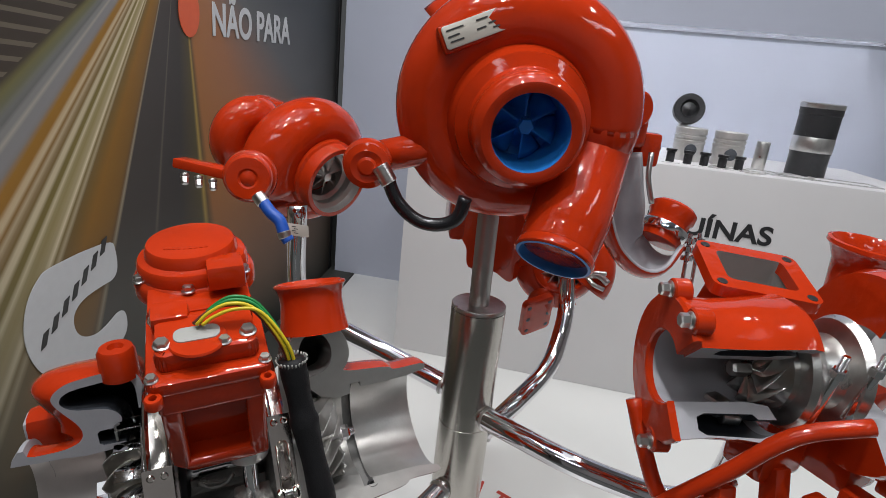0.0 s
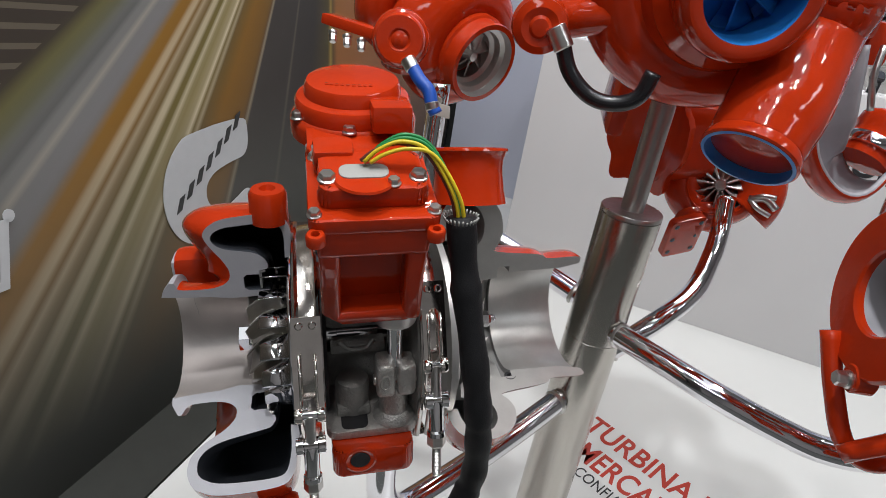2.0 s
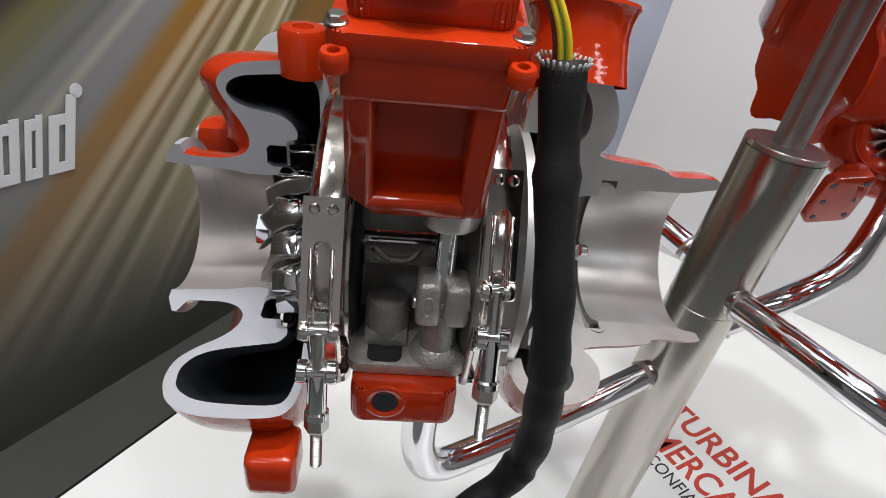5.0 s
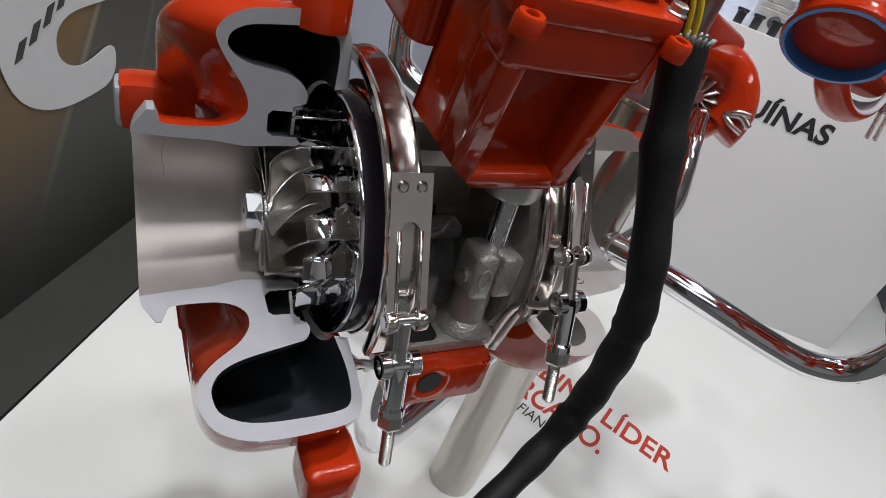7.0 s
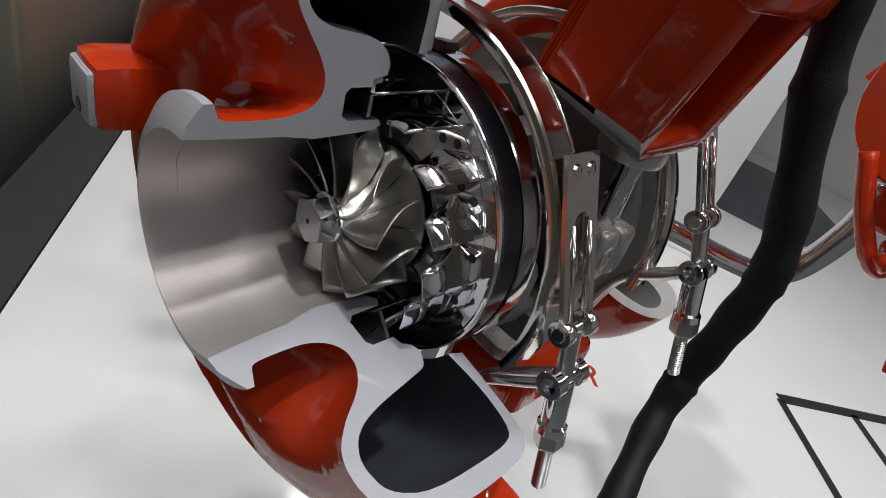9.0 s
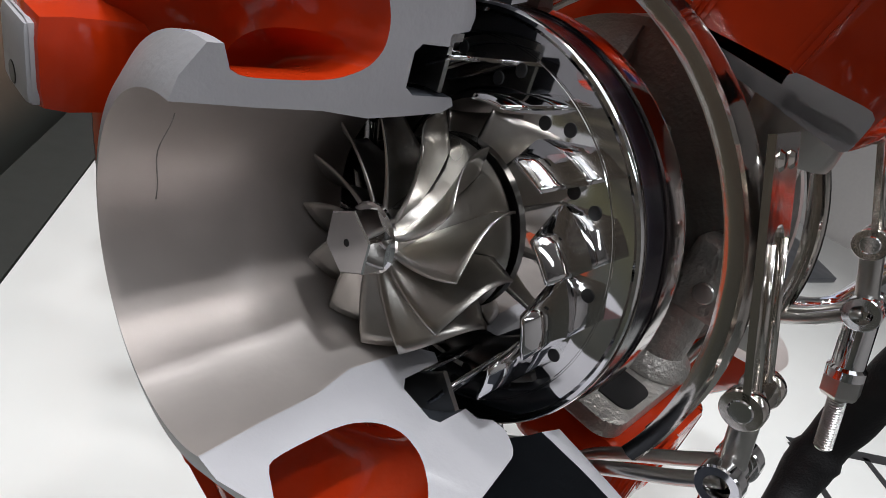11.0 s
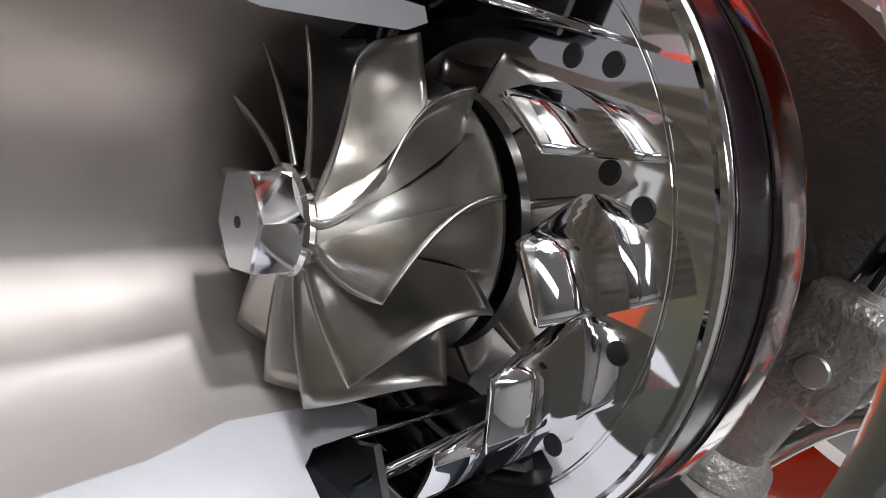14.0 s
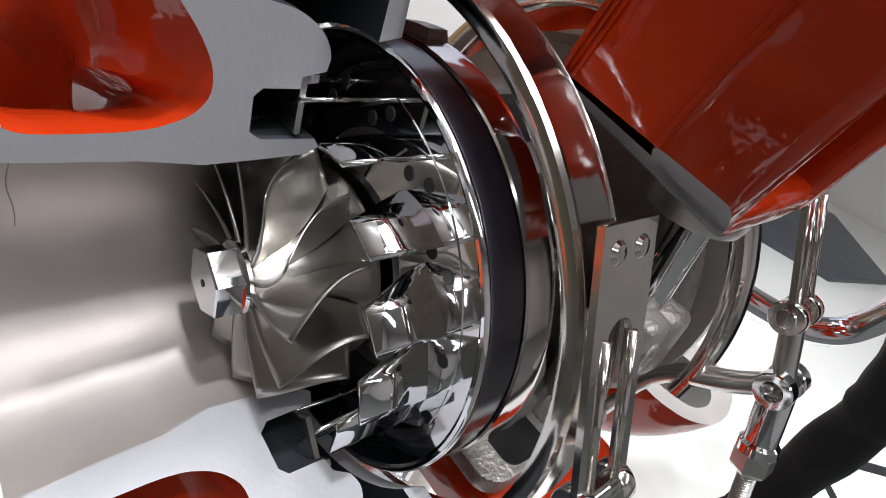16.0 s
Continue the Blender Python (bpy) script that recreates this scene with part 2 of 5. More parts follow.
def bolt(parent, p, d, r=0.006, h=0.006, name="bolt", material=None, label="zinc hexagon bolt"):
    """A flanged hexagon bolt at p, its head towards d."""
    d = Vector(d).normalized()
    p = Vector(p)
    bm = turned([(0, 0), (r * 1.22, 0), (r * 1.22, h * 0.2), (r * 1.05, h * 0.36), (0, h * 0.4)], along(p, p + d), 24)
    hexa(p + d * h * 0.3, p + d * h * 1.25, r, bm)
    return part(name, bm, material or STEEL, parent, label)


def slab(outline, z0, z1, bevel=0.0, m=None):
    """A plate of an outline in x, y between two heights."""
    bm = bmesh.new()
    f = bm.faces.new([bm.verts.new((x, y, z0)) for x, y in outline])
    r = bmesh.ops.extrude_face_region(bm, geom=[f])
    bmesh.ops.translate(bm, verts=[v for v in r["geom"] if isinstance(v, bmesh.types.BMVert)], vec=(0, 0, z1 - z0))
    bmesh.ops.recalc_face_normals(bm, faces=bm.faces)
    if bevel:
        bmesh.ops.bevel(bm, geom=bm.edges[:], offset=bevel, segments=2, profile=0.6, affect="EDGES")
        smooth(bm, 50)
    if m is not None:
        bm.transform(m)
    return bm


def rounded(w, h, r, n=5):
    pts = []
    for cx, cy, a in ((w / 2 - r, h / 2 - r, 0), (-w / 2 + r, h / 2 - r, 90), (-w / 2 + r, -h / 2 + r, 180), (w / 2 - r, -h / 2 + r, 270)):
        for k in range(n + 1):
            t = radians(a + 90 * k / n)
            pts.append((cx + r * math.cos(t), cy + r * math.sin(t)))
    return pts


def lettering(name, words, size, m, material, parent, bold=0.0, depth=0.0008, shear=0.0, align="LEFT", narrow=1.0, width=0.0):
    c = bpy.data.curves.new(name, "FONT")
    c.body, c.size, c.extrude, c.offset, c.shear, c.align_x = words, size, depth, bold, shear, align
    tmp = new("tmp", c)
    dg = bpy.context.evaluated_depsgraph_get()
    me = bpy.data.meshes.new_from_object(tmp.evaluated_get(dg))
    bpy.data.objects.remove(tmp)
    bpy.data.curves.remove(c)
    me.name = name
    if width:
        xs = [v.co.x for v in me.vertices]
        me.transform(Matrix.Translation((-min(xs), 0, 0)))
        narrow = width / (max(xs) - min(xs))
    me.transform(Matrix.Diagonal((narrow, 1, 1, 1)))
    me.materials.clear()
    me.materials.append(material)
    ob = new(name, me)
    ob.parent = parent
    ob.matrix_basis = m
    return ob


# ---- the large structure ----
FLOOR = -0.66

floor = part("ground", box((12, 12, 0.1), (1, 1, FLOOR - 0.35)), GREY_FLOOR)
tagged(floor, "dark grey hall carpet below the display platform", "floor", kind="structure")

EDGE = Vector((0.52, 0.855, 0)).normalized()
e0 = Vector((-0.275, 0.280, 0))
# unseen front edge set back so dark ground dims reflections in the red enamel
p_a, p_b = e0 - EDGE * 0.52, e0 + EDGE * 2.35
plat = slab([(p_a.x, p_a.y), (1.6, -0.80), (5.1, -0.80), (5.1, 2.4), (p_b.x, p_b.y)], FLOOR - 0.3, FLOOR, 0.004)
platform = part("floor", plat, WHITE_GLOSS)
tagged(platform, "glossy white display platform under the turbochargers", "floor", kind="structure")

# the printed wall, along its own direction s
BAN_D = Vector((0.5612, 0.8277, 0))
BAN_N = Vector((0.8277, -0.5612, 0))
BAN_0 = Vector((-0.4275, 0.5624, 0))
BAN_M = Matrix(((BAN_D.x, 0, BAN_N.x, BAN_0.x), (BAN_D.y, 0, BAN_N.y, BAN_0.y), (0, 1, 0, 0), (0, 0, 0, 1)))


def banner_material():
    m = bpy.data.materials.new("printed_road_picture")
    m.use_nodes = True
    nt = m.node_tree
    b = nt.nodes["Principled BSDF"]
    b.inputs["Roughness"].default_value = 0.45
    b.inputs["Specular IOR Level"].default_value = 0.2
    tc = nt.nodes.new("ShaderNodeTexCoord")
    sx = nt.nodes.new("ShaderNodeSeparateXYZ")
    nt.links.new(tc.outputs["Object"], sx.inputs[0])

    def calc(op, a, c=None):
        n = nt.nodes.new("ShaderNodeMath")
        n.operation = op
        for i, v in enumerate((a, c)):
            if v is None:
                continue
            if isinstance(v, (int, float)):
                n.inputs[i].default_value = v
            else:
                nt.links.new(v, n.inputs[i])
        return n.outputs[0]

    dx = calc("SUBTRACT", sx.outputs[0], 0.949)
    dz = calc("SUBTRACT", 0.751, sx.outputs[1])
    ang = calc("MULTIPLY", calc("ARCTAN2", dx, dz), 180 / math.pi)
    rad = calc("SQRT", calc("ADD", calc("MULTIPLY", dx, dx), calc("MULTIPLY", dz, dz)))
    fac = calc("DIVIDE", calc("ADD", ang, 80.0), 160.0)
    ramp = nt.nodes.new("ShaderNodeValToRGB")
    stops = [(-80, (0.034, 0.029, 0.025)), (-53.2, (0.045, 0.036, 0.028)), (-52.0, (0.12, 0.11, 0.045)), (-50.4, (0.11, 0.11, 0.07)), (-49.5, (0.15, 0.15, 0.14)), (-49.0, (0.05, 0.05, 0.05)), (-48.5, (0.17, 0.17, 0.16)), (-45.0, (0.18, 0.175, 0.175)),
             (-44.1, (0.17, 0.16, 0.15)), (-43.5, (0.24, 0.12, 0.02)), (-41.5, (0.22, 0.11, 0.02)), (-39.0, (0.15, 0.09, 0.03)), (-36.0, (0.14, 0.11, 0.035)), (-33.5, (0.17, 0.13, 0.03)), (-30.0, (0.13, 0.085, 0.03)), (-27.0, (0.20, 0.10, 0.02)),
             (-22.0, (0.16, 0.085, 0.025)), (-20.2, (0.055, 0.048, 0.043)), (-2.0, (0.045, 0.04, 0.037)), (5.4, (0.075, 0.06, 0.03)), (6.4, (0.32, 0.22, 0.06)), (7.4, (0.09, 0.06, 0.03)), (9.5, (0.27, 0.115, 0.04)), (32.0, (0.26, 0.115, 0.055)),
             (48.0, (0.17, 0.11, 0.085)), (60.0, (0.10, 0.10, 0.10)), (80.0, (0.06, 0.065, 0.07))]
    stops = [((a + 80.0) / 160.0, tuple(1.22 * v for v in c)) for a, c in stops]
    el = ramp.color_ramp.elements
    while len(el) < len(stops):
        el.new(0.5)
    for e, (p, c) in zip(el, stops):
        e.position, e.color = p, (*c, 1)
    nt.links.new(fac, ramp.inputs[0])
    # thin light trails along the road
    comb = nt.nodes.new("ShaderNodeCombineXYZ")
    nt.links.new(calc("MULTIPLY", ang, 0.75), comb.inputs[0])
    nt.links.new(calc("MULTIPLY", rad, 0.6), comb.inputs[1])
    n1 = nt.nodes.new("ShaderNodeTexNoise")
    n1.inputs["Scale"].default_value = 1.0
    n1.inputs["Detail"].default_value = 4
    nt.links.new(comb.outputs[0], n1.inputs["Vector"])
    zone = nt.nodes.new("ShaderNodeValToRGB")
    ze = zone.color_ramp.elements
    zs = [(0.0, 0.0)]
    for a, half, v in sorted(((-40.9, 0.5, 0.9), (-39.2, 0.45, 0.8), (-37.2, 0.6, 1.0), (-34.9, 0.55, 1.0), (-33.4, 0.4, 0.6), (-47.0, 0.3, 0.35), (-32.0, 0.6, 1.0), (-30.7, 0.35, 0.6), (-20.8, 0.3, 0.6), (-10.1, 0.25, 0.15))):
        zs += [((a - half * 1.3 + 80) / 160, 0.0), ((a + 80) / 160, v), ((a + half * 1.3 + 80) / 160, 0.0)]
    while len(ze) < len(zs):
        ze.new(0.5)
    for e, (p, v) in zip(ze, zs):
        e.position, e.color = p, (v, v, v, 1)
    nt.links.new(fac, zone.inputs[0])
    # louvres of a dark roadside fence, far to one side of the road
    bars = calc("SINE", calc("MULTIPLY", calc("ADD", sx.outputs[1], calc("MULTIPLY", sx.outputs[0], 0.06)), 203.0))
    bars = calc("MULTIPLY", calc("MULTIPLY", calc("GREATER_THAN", bars, 0.55), calc("LESS_THAN", ang, -53.4)), 0.10)
    mix = nt.nodes.new("ShaderNodeMix")
    mix.data_type = "RGBA"
    mix.inputs["B"].default_value = (0.78, 0.68, 0.48, 1)
    nt.links.new(ramp.outputs[0], mix.inputs["A"])
    nt.links.new(calc("ADD", bars, calc("MULTIPLY", zone.outputs[0], calc("ADD", 0.3, n1.outputs["Fac"]))), mix.inputs["Factor"])
    # the picture fades to dark olive grey towards the ground
    fade = nt.nodes.new("ShaderNodeMapRange")
    fade.inputs["From Min"].default_value = -0.70
    fade.inputs["From Max"].default_value = -0.02
    nt.links.new(sx.outputs[1], fade.inputs["Value"])
    mix2 = nt.nodes.new("ShaderNodeMix")
    mix2.data_type = "RGBA"
    mix2.inputs["A"].default_value = (0.115, 0.12, 0.107, 1)
    nt.links.new(mix.outputs["Result"], mix2.inputs["B"])
    nt.links.new(fade.outputs[0], mix2.inputs["Factor"])
    nt.links.new(mix2.outputs["Result"], b.inputs["Base Color"])
    return m


bm = box((5.2, 2.9, 0.06), (2.2 - 2.6, 0.45, -0.03), 0.002)
banner = part("wall_west", bm, banner_material(), m=BAN_M)
tagged(banner, "printed wall panel with a motorway and light trails", "wall", kind="structure")
# added strip fills the gap from wall to platform, darkened against the light from above
o = Vector((-0.5, 0.86, 0)) * 0.16
bm = slab([(p_a.x - 0.003, p_a.y), (p_b.x - 0.003, p_b.y), (p_b.x + o.x, p_b.y + o.y), (p_a.x + o.x, p_a.y + o.y)], FLOOR - 0.3, FLOOR + 0.002)
tagged(part("trim", bm, GAP_FILL), "dark olive filler strip added along the printed wall", "trim", kind="structure")
bm = box((0.022, 2.9, 0.07), (2.211, 0.45, -0.03), 0.002)
tagged(part("trim", bm, DARK, m=BAN_M), "dark edge trim of the printed wall", "trim", kind="structure")

WALL_D = Vector((0.82, -0.572, 0)).normalized()
wm = Matrix(((WALL_D.x, 0, -WALL_D.y * -1, 0.815), (WALL_D.y, 0, -WALL_D.x, 2.28), (0, 1, 0, 0), (0, 0, 0, 1)))
wall = part("wall_north", box((2.6, 2.9, 0.08), (1.3, 0.45, -0.04)), PANEL, m=wm)
tagged(wall, "pale blue-grey painted stand wall", "wall", kind="structure")

# plain walls and ceiling that close the hall
for nm, size, at in (("wall_south", (12, 0.1, 4), (1, -4.5, 1)), ("wall_east", (0.1, 12, 4), (5.2, 1, 1)), ("wall_far_west", (0.1, 12, 4), (-3.6, 0, 1)), ("ceiling", (12, 12, 0.1), (1, 1, 3.0))):
    tagged(part(nm, box(size, at), HALL_WALL), "plain grey hall " + ("ceiling" if nm == "ceiling" else "wall"), "ceiling" if nm == "ceiling" else "wall", kind="structure")


def on_banner(pts, depth, name, material, parent=None, label=""):
    bm = bmesh.new()
    f = bm.faces.new([bm.verts.new((x, y, 0.002)) for x, y in pts])
    r = bmesh.ops.extrude_face_region(bm, geom=[f])
    bmesh.ops.translate(bm, verts=[v for v in r["geom"] if isinstance(v, bmesh.types.BMVert)], vec=(0, 0, depth))
    bmesh.ops.triangulate(bm, faces=bm.faces)
    return part(name, bm, material, parent, label)

# ---- the cutaway turbocharger in front ----
TURBO = pose(0.0027, 0.0005, 0.0004, 0, -5.3, 0)
turbo = thing("cutaway_turbocharger", TURBO, "red turbocharger cut open to show its grey and chrome inside", "turbocharger", "turbochargers on the stand")


def cut_housing(sections, mats, cap, split=270.0, a0=91.0, a1=356.0, plane=(-0.039, 4.0)):
    """A housing swept round the shaft, cut upright above and level below.
    sections(k) gives the closed profile at k from 0 to 1 of the sweep."""
    def sweep(b0, b1, n):
        b = bmesh.new()
        rings = []
        for i in range(n + 1):
            a = b0 + (b1 - b0) * i / n
            rings.append([around(x, r, radians(a)) for x, r in sections((a - a0) / (a1 - a0))])
        vs = grid_faces(b, rings, mats=mats)
        return b, vs
    ba, va = sweep(a0, split, 44)
    f = ba.faces.new(va[0])
    f.material_index = cap
    bb, vb = sweep(split, a1, 26)
    f = bb.faces.new(vb[-1])
    f.material_index = cap
    z0, ang = plane
    no = Vector((0, math.sin(radians(ang)), -math.cos(radians(ang)))) * -1
    r = bmesh.ops.bisect_plane(bb, geom=bb.verts[:] + bb.edges[:] + bb.faces[:], plane_co=(0, 0, z0), plane_no=no, clear_outer=True)
    edges = [e for e in r["geom_cut"] if isinstance(e, bmesh.types.BMEdge)]
    out = bmesh.ops.triangle_fill(bb, edges=edges, use_beauty=True, use_dissolve=False)
    for g in out["geom"]:
        if isinstance(g, bmesh.types.BMFace):
            g.material_index = cap
    me = bpy.data.meshes.new("tmp")
    bb.to_mesh(me)
    ba.from_mesh(me)
    bb.free()
    bpy.data.meshes.remove(me)
    bmesh.ops.remove_doubles(ba, verts=ba.verts, dist=1e-5)
    smooth(ba, 40)
    return ba


MM = 0.001
# (x, r, tag) in millimetres; tag of the surface that follows: b bore, p pocket, c cavity, o outside, f flange
T_PROF = [(-62, 50, "b"), (-41, 48.5, "b"), (-20, 47.5, "b"), (-3, 45, "b"), (10, 45.5, "b"), (28, 46.5, "b"), (33, 49, "p"), (31, 52, "p"), (13, 52.5, "p"), (9.5, 55, "p"), (9.5, 66, "p"), (12, 68.5, "p"),
          (25, 68.5, "p"), (27, 73, "p"), (31, 74, "c"), (32, 79, "c"), (28, 86, "c"), (20, 91, "c"), (8, 93, "c"), (-2, 94.5, "c"), (-10, 98, "c"), (-15, 104, "c"), (-13, 111, "c"), (-4, 116, "c"), (15, 118, "c"), (35, 120, "c"),
          (45, 115, "c"), (47.5, 106, "c"), (47, 84, "f"), (55, 86, "o"), (54, 112, "o"), (49, 124, "o"), (40, 129, "o"), (15, 127, "o"), (-6, 124, "o"), (-17, 117, "o"), (-21, 110, "o"), (-19, 103, "o"), (-13, 93, "o"),
          (-6, 83, "o"), (-2, 74, "o"), (-2, 66, "o"), (-7, 60, "o"), (-19, 56, "o"), (-44, 56, "o"), (-48, 58, "f"), (-50, 64, "f"), (-54, 64, "f"), (-60, 56, "f")]
T_TAGS = {"b": 2, "p": 3, "c": 3, "o": 0, "f": 1}


def rounder(prof, keep):
    """Cut the corners of a closed profile twice, but for the sharp surfaces."""
    for _ in range(2):
        out = []
        n = len(prof)
        for i, (x, r, tag) in enumerate(prof):
            px, pr, ptag = prof[i - 1]
            nx, nr, _t = prof[(i + 1) % n]
            if tag in keep or ptag in keep:
                out.append((x, r, tag))
            else:
                out.append((x + (px - x) * 0.22, r + (pr - r) * 0.22, ptag))
                out.append((x + (nx - x) * 0.22, r + (nr - r) * 0.22, tag))
        prof = out
    return prof


# the same line where the scroll is widest, at the level cut below
T_LOW = [(-61, 50), (-41, 48.5), (-20, 47.5), (-3, 45), (10, 45.5), (28, 46.5), (33, 49), (31, 52), (13, 52.5), (9.5, 55), (9.5, 66), (12, 68.5), (25, 68.5), (26, 73),
         (31, 76), (32.5, 81), (28, 88.3), (20, 90), (8, 92.5), (-6, 95.5), (-17, 99), (-25, 104.5), (-30, 114), (-27.5, 129), (-11, 138), (31, 139), (43, 135.5), (46.5, 112), (45, 87.5),
         (53, 90), (51.5, 112), (49, 136), (41, 147), (10, 149), (-14, 147.5), (-30, 139), (-37, 124), (-36, 108), (-27, 97), (-10, 85), (-3, 75), (-2.5, 66), (-8, 60), (-19, 56.5), (-45, 57), (-47, 60), (-50, 66.5), (-53, 66.5), (-60, 56)]
T_LOW = rounder([(x, r, p[2]) for (x, r), p in zip(T_LOW, T_PROF)], "bpf")
T_PROF = rounder(T_PROF, "bpf")


def t_section(k):
    out = []
    for (x, r, tag), (lx, lr, _) in zip(T_PROF, T_LOW):
        w0 = r
        kk = min(1.0, k / 0.93)
        x, r = x + (lx - x) * kk, r + (lr - r) * kk
        if tag == "o" and -30 < x < 20 and w0 > 57:
            # the scroll swells away from the cut
            x -= 30 * min(1.0, (w0 - 57) / 10) * (1 - math.exp(-k * 22)) * max(0.0, 1 - 1.25 * k)
        out.append((x * MM, r * MM))
    return out


housing = part("turbine_housing", cut_housing(t_section, [T_TAGS[t] for _, _, t in T_PROF], 1), [RED, GREY_CUT, BORE, CAVITY], turbo, "red enamelled iron housing with grey cut faces")
# bosses and lug cast on the housing
bm = turned([(0, 0), (0.017, 0), (0.0165, 0.026), (0.014, 0.03), (0.007, 0.0305), (0.005, 0.026), (0, 0.026)], along((0.036, 0.012, 0.118), (0.037, 0.008, 0.2)), 32)
part("top_boss", bm, RED, housing)
bm = box((0.033, 0.034, 0.034), (0.0335, -0.1300, -0.0985), 0.007, seg=3)
part("foot_boss", bm, RED, housing)
bm = box((0.060, 0.036, 0.036), (-0.040, 0.098, 0.028), 0.010, m=None)
part("side_lug", bm, RED, housing)
bm = box((0.006, 0.028, 0.028), (-0.0685, 0.098, 0.027), 0.004)
part("lug_face", bm, GREY_CUT, housing, "grey sawn lug face")
# flat dark disc in place of the shaded hole
part("lug_hole", rod((-0.0708, 0.098, 0.020), (-0.0718, 0.098, 0.020), 0.004, 16), DARK, housing)

# a worn seam in the bore
part("bore_seam", tube([around(-0.0445 + 0.0007 * math.sin(k * 0.9), 0.0488, radians(140 + 4.5 * k)) for k in range(11)], 0.00022, 6), CAST, housing)
# turbine wheel
wheel = part("turbine_wheel", lathe_x([(0.0105, 0.0), (0.0105, 0.0112), (0.018, 0.0118), (0.026, 0.0135), (0.033, 0.0175), (0.039, 0.025), (0.0425, 0.034), (0.0445, 0.036), (0.0465, 0.035), (0.047, 0.0)], 64), WHEEL, turbo, "nickel alloy turbine wheel")


def blade_mesh(u_n=12, v_n=6, hub=None, tip=None, twist=None, thick=0.0013):
    bm = bmesh.new()
    sides = []
    for sgn in (-1, 1):
        rows = []
        for i in range(u_n + 1):
            u = i / u_n
            row = []
            for j in range(v_n + 1):
                v = j / v_n
                x = hub(u)[0] * (1 - v) + tip(u)[0] * v
                r = hub(u)[1] * (1 - v) + tip(u)[1] * v
                a = twist(u, v) + sgn * thick * (1.3 - 0.8 * v) / max(r, 0.006)
                row.append(bm.verts.new(around(x, r, a)))
            rows.append(row)
        sides.append(rows)
    for s, rows in enumerate(sides):
        for i in range(u_n):
            for j in range(v_n):
                q = (rows[i][j], rows[i][j + 1], rows[i + 1][j + 1], rows[i + 1][j])
                bm.faces.new(q if s else q[::-1])
    a, b = sides
    for i in range(u_n):
        bm.faces.new((a[i][v_n], a[i + 1][v_n], b[i + 1][v_n], b[i][v_n]))
    for j in range(v_n):
        bm.faces.new((a[0][j], a[0][j + 1], b[0][j + 1], b[0][j]))
        bm.faces.new((a[u_n][j], a[u_n][j + 1], b[u_n][j + 1], b[u_n][j]))
    smooth(bm, 50)
    return bm


T_BLADES = 12
me_ob = None
for i in range(T_BLADES):
    turn = Matrix.Rotation(-TAU * (i + 0.417) / T_BLADES, 4, "X")
    if me_ob is None:
        bm = blade_mesh(
            18, 8,
            hub=lambda u: (0.0125 + 0.029 * u, 0.0105 + 0.021 * u ** 2.6),
            tip=lambda u: (0.0100 + 0.0255 * u, 0.0425 + 0.0035 * u * u),
            twist=lambda u, v: radians((-16 + 16 * v) * (1 - u) + 25 * (1 - (1 - u) ** 2.1)),
            thick=0.00085)
        me_ob = part("blade", bm, WHEEL, wheel, m=turn)
    else:
        o = me_ob.copy()
        scene.collection.objects.link(o)
        o.matrix_basis = turn
bm = bmesh.new()
rings = [[around(x, max(r, 1e-5), radians(30 + 60 * k)) for k in range(6)] for x, r in ((0.011, 0.0), (0.011, 0.0126), (0.0002, 0.0126), (-0.0004, 0.0120), (-0.0004, 0.0))]
grid_faces(bm, rings)
bmesh.ops.remove_doubles(bm, verts=bm.verts, dist=2e-5)
rod((0.0125, 0, 0), (0.0092, 0, 0), 0.0132, bm=bm)
part("shaft_nut", bm, CHROME, wheel, "polished hexagonal wheel nut")
# centre hole of the nut, its shade painted as a dark disc
part("nut_centre", rod((0.0002, 0, 0), (-0.0007, 0, 0), 0.0014, 12), DARK, wheel)

# nozzle ring with its vanes
ring = part("nozzle_ring", lathe_x([(0.0490, 0.030), (0.0490, 0.0726), (0.0494, 0.0729), (0.0494, 0.0733), (0.0490, 0.0736), (0.0490, 0.0800), (0.0505, 0.0808), (0.0520, 0.0800), (0.0520, 0.030), (0.0490, 0.030)], 128), RING, turbo, "mirror polished nozzle ring")
part("ring_lip", lathe_x([(0.0490, 0.0800), (0.0483, 0.0812), (0.0484, 0.0824), (0.0493, 0.0832), (0.0505, 0.0834), (0.0516, 0.0826), (0.0516, 0.0810)], 128), CHROME, ring)
V_N = 15
vane = None
for i in range(V_N):
    turn = Matrix.Rotation(-TAU * (i + 0.72) / V_N, 4, "X")
    if vane is None:
        bm = bmesh.new()
        rows = []
        for k in range(13):
            s = k / 12
            rr, aa, th = 0.0660 - 0.0100 * s, radians(19.5 * s), 0.0009 * math.sin(math.pi * (0.18 + 0.74 * s)) + 0.0002
            front = 0.0235 + max(0.0, s - 0.58) / 0.42 * 0.0225
            rows.append([around(front, rr + th, aa), around(front, rr - th, aa), around(0.0489, rr - th, aa), around(0.0489, rr + th, aa)])
        vs = grid_faces(bm, rows)
        bm.faces.new(vs[0])
        bm.faces.new(vs[-1])
        smooth(bm, 40)
        vane = part("vane", bm, CHROME, ring, m=turn)
    else:
        o = vane.copy()
        scene.collection.objects.link(o)
        o.matrix_basis = turn
hole = None
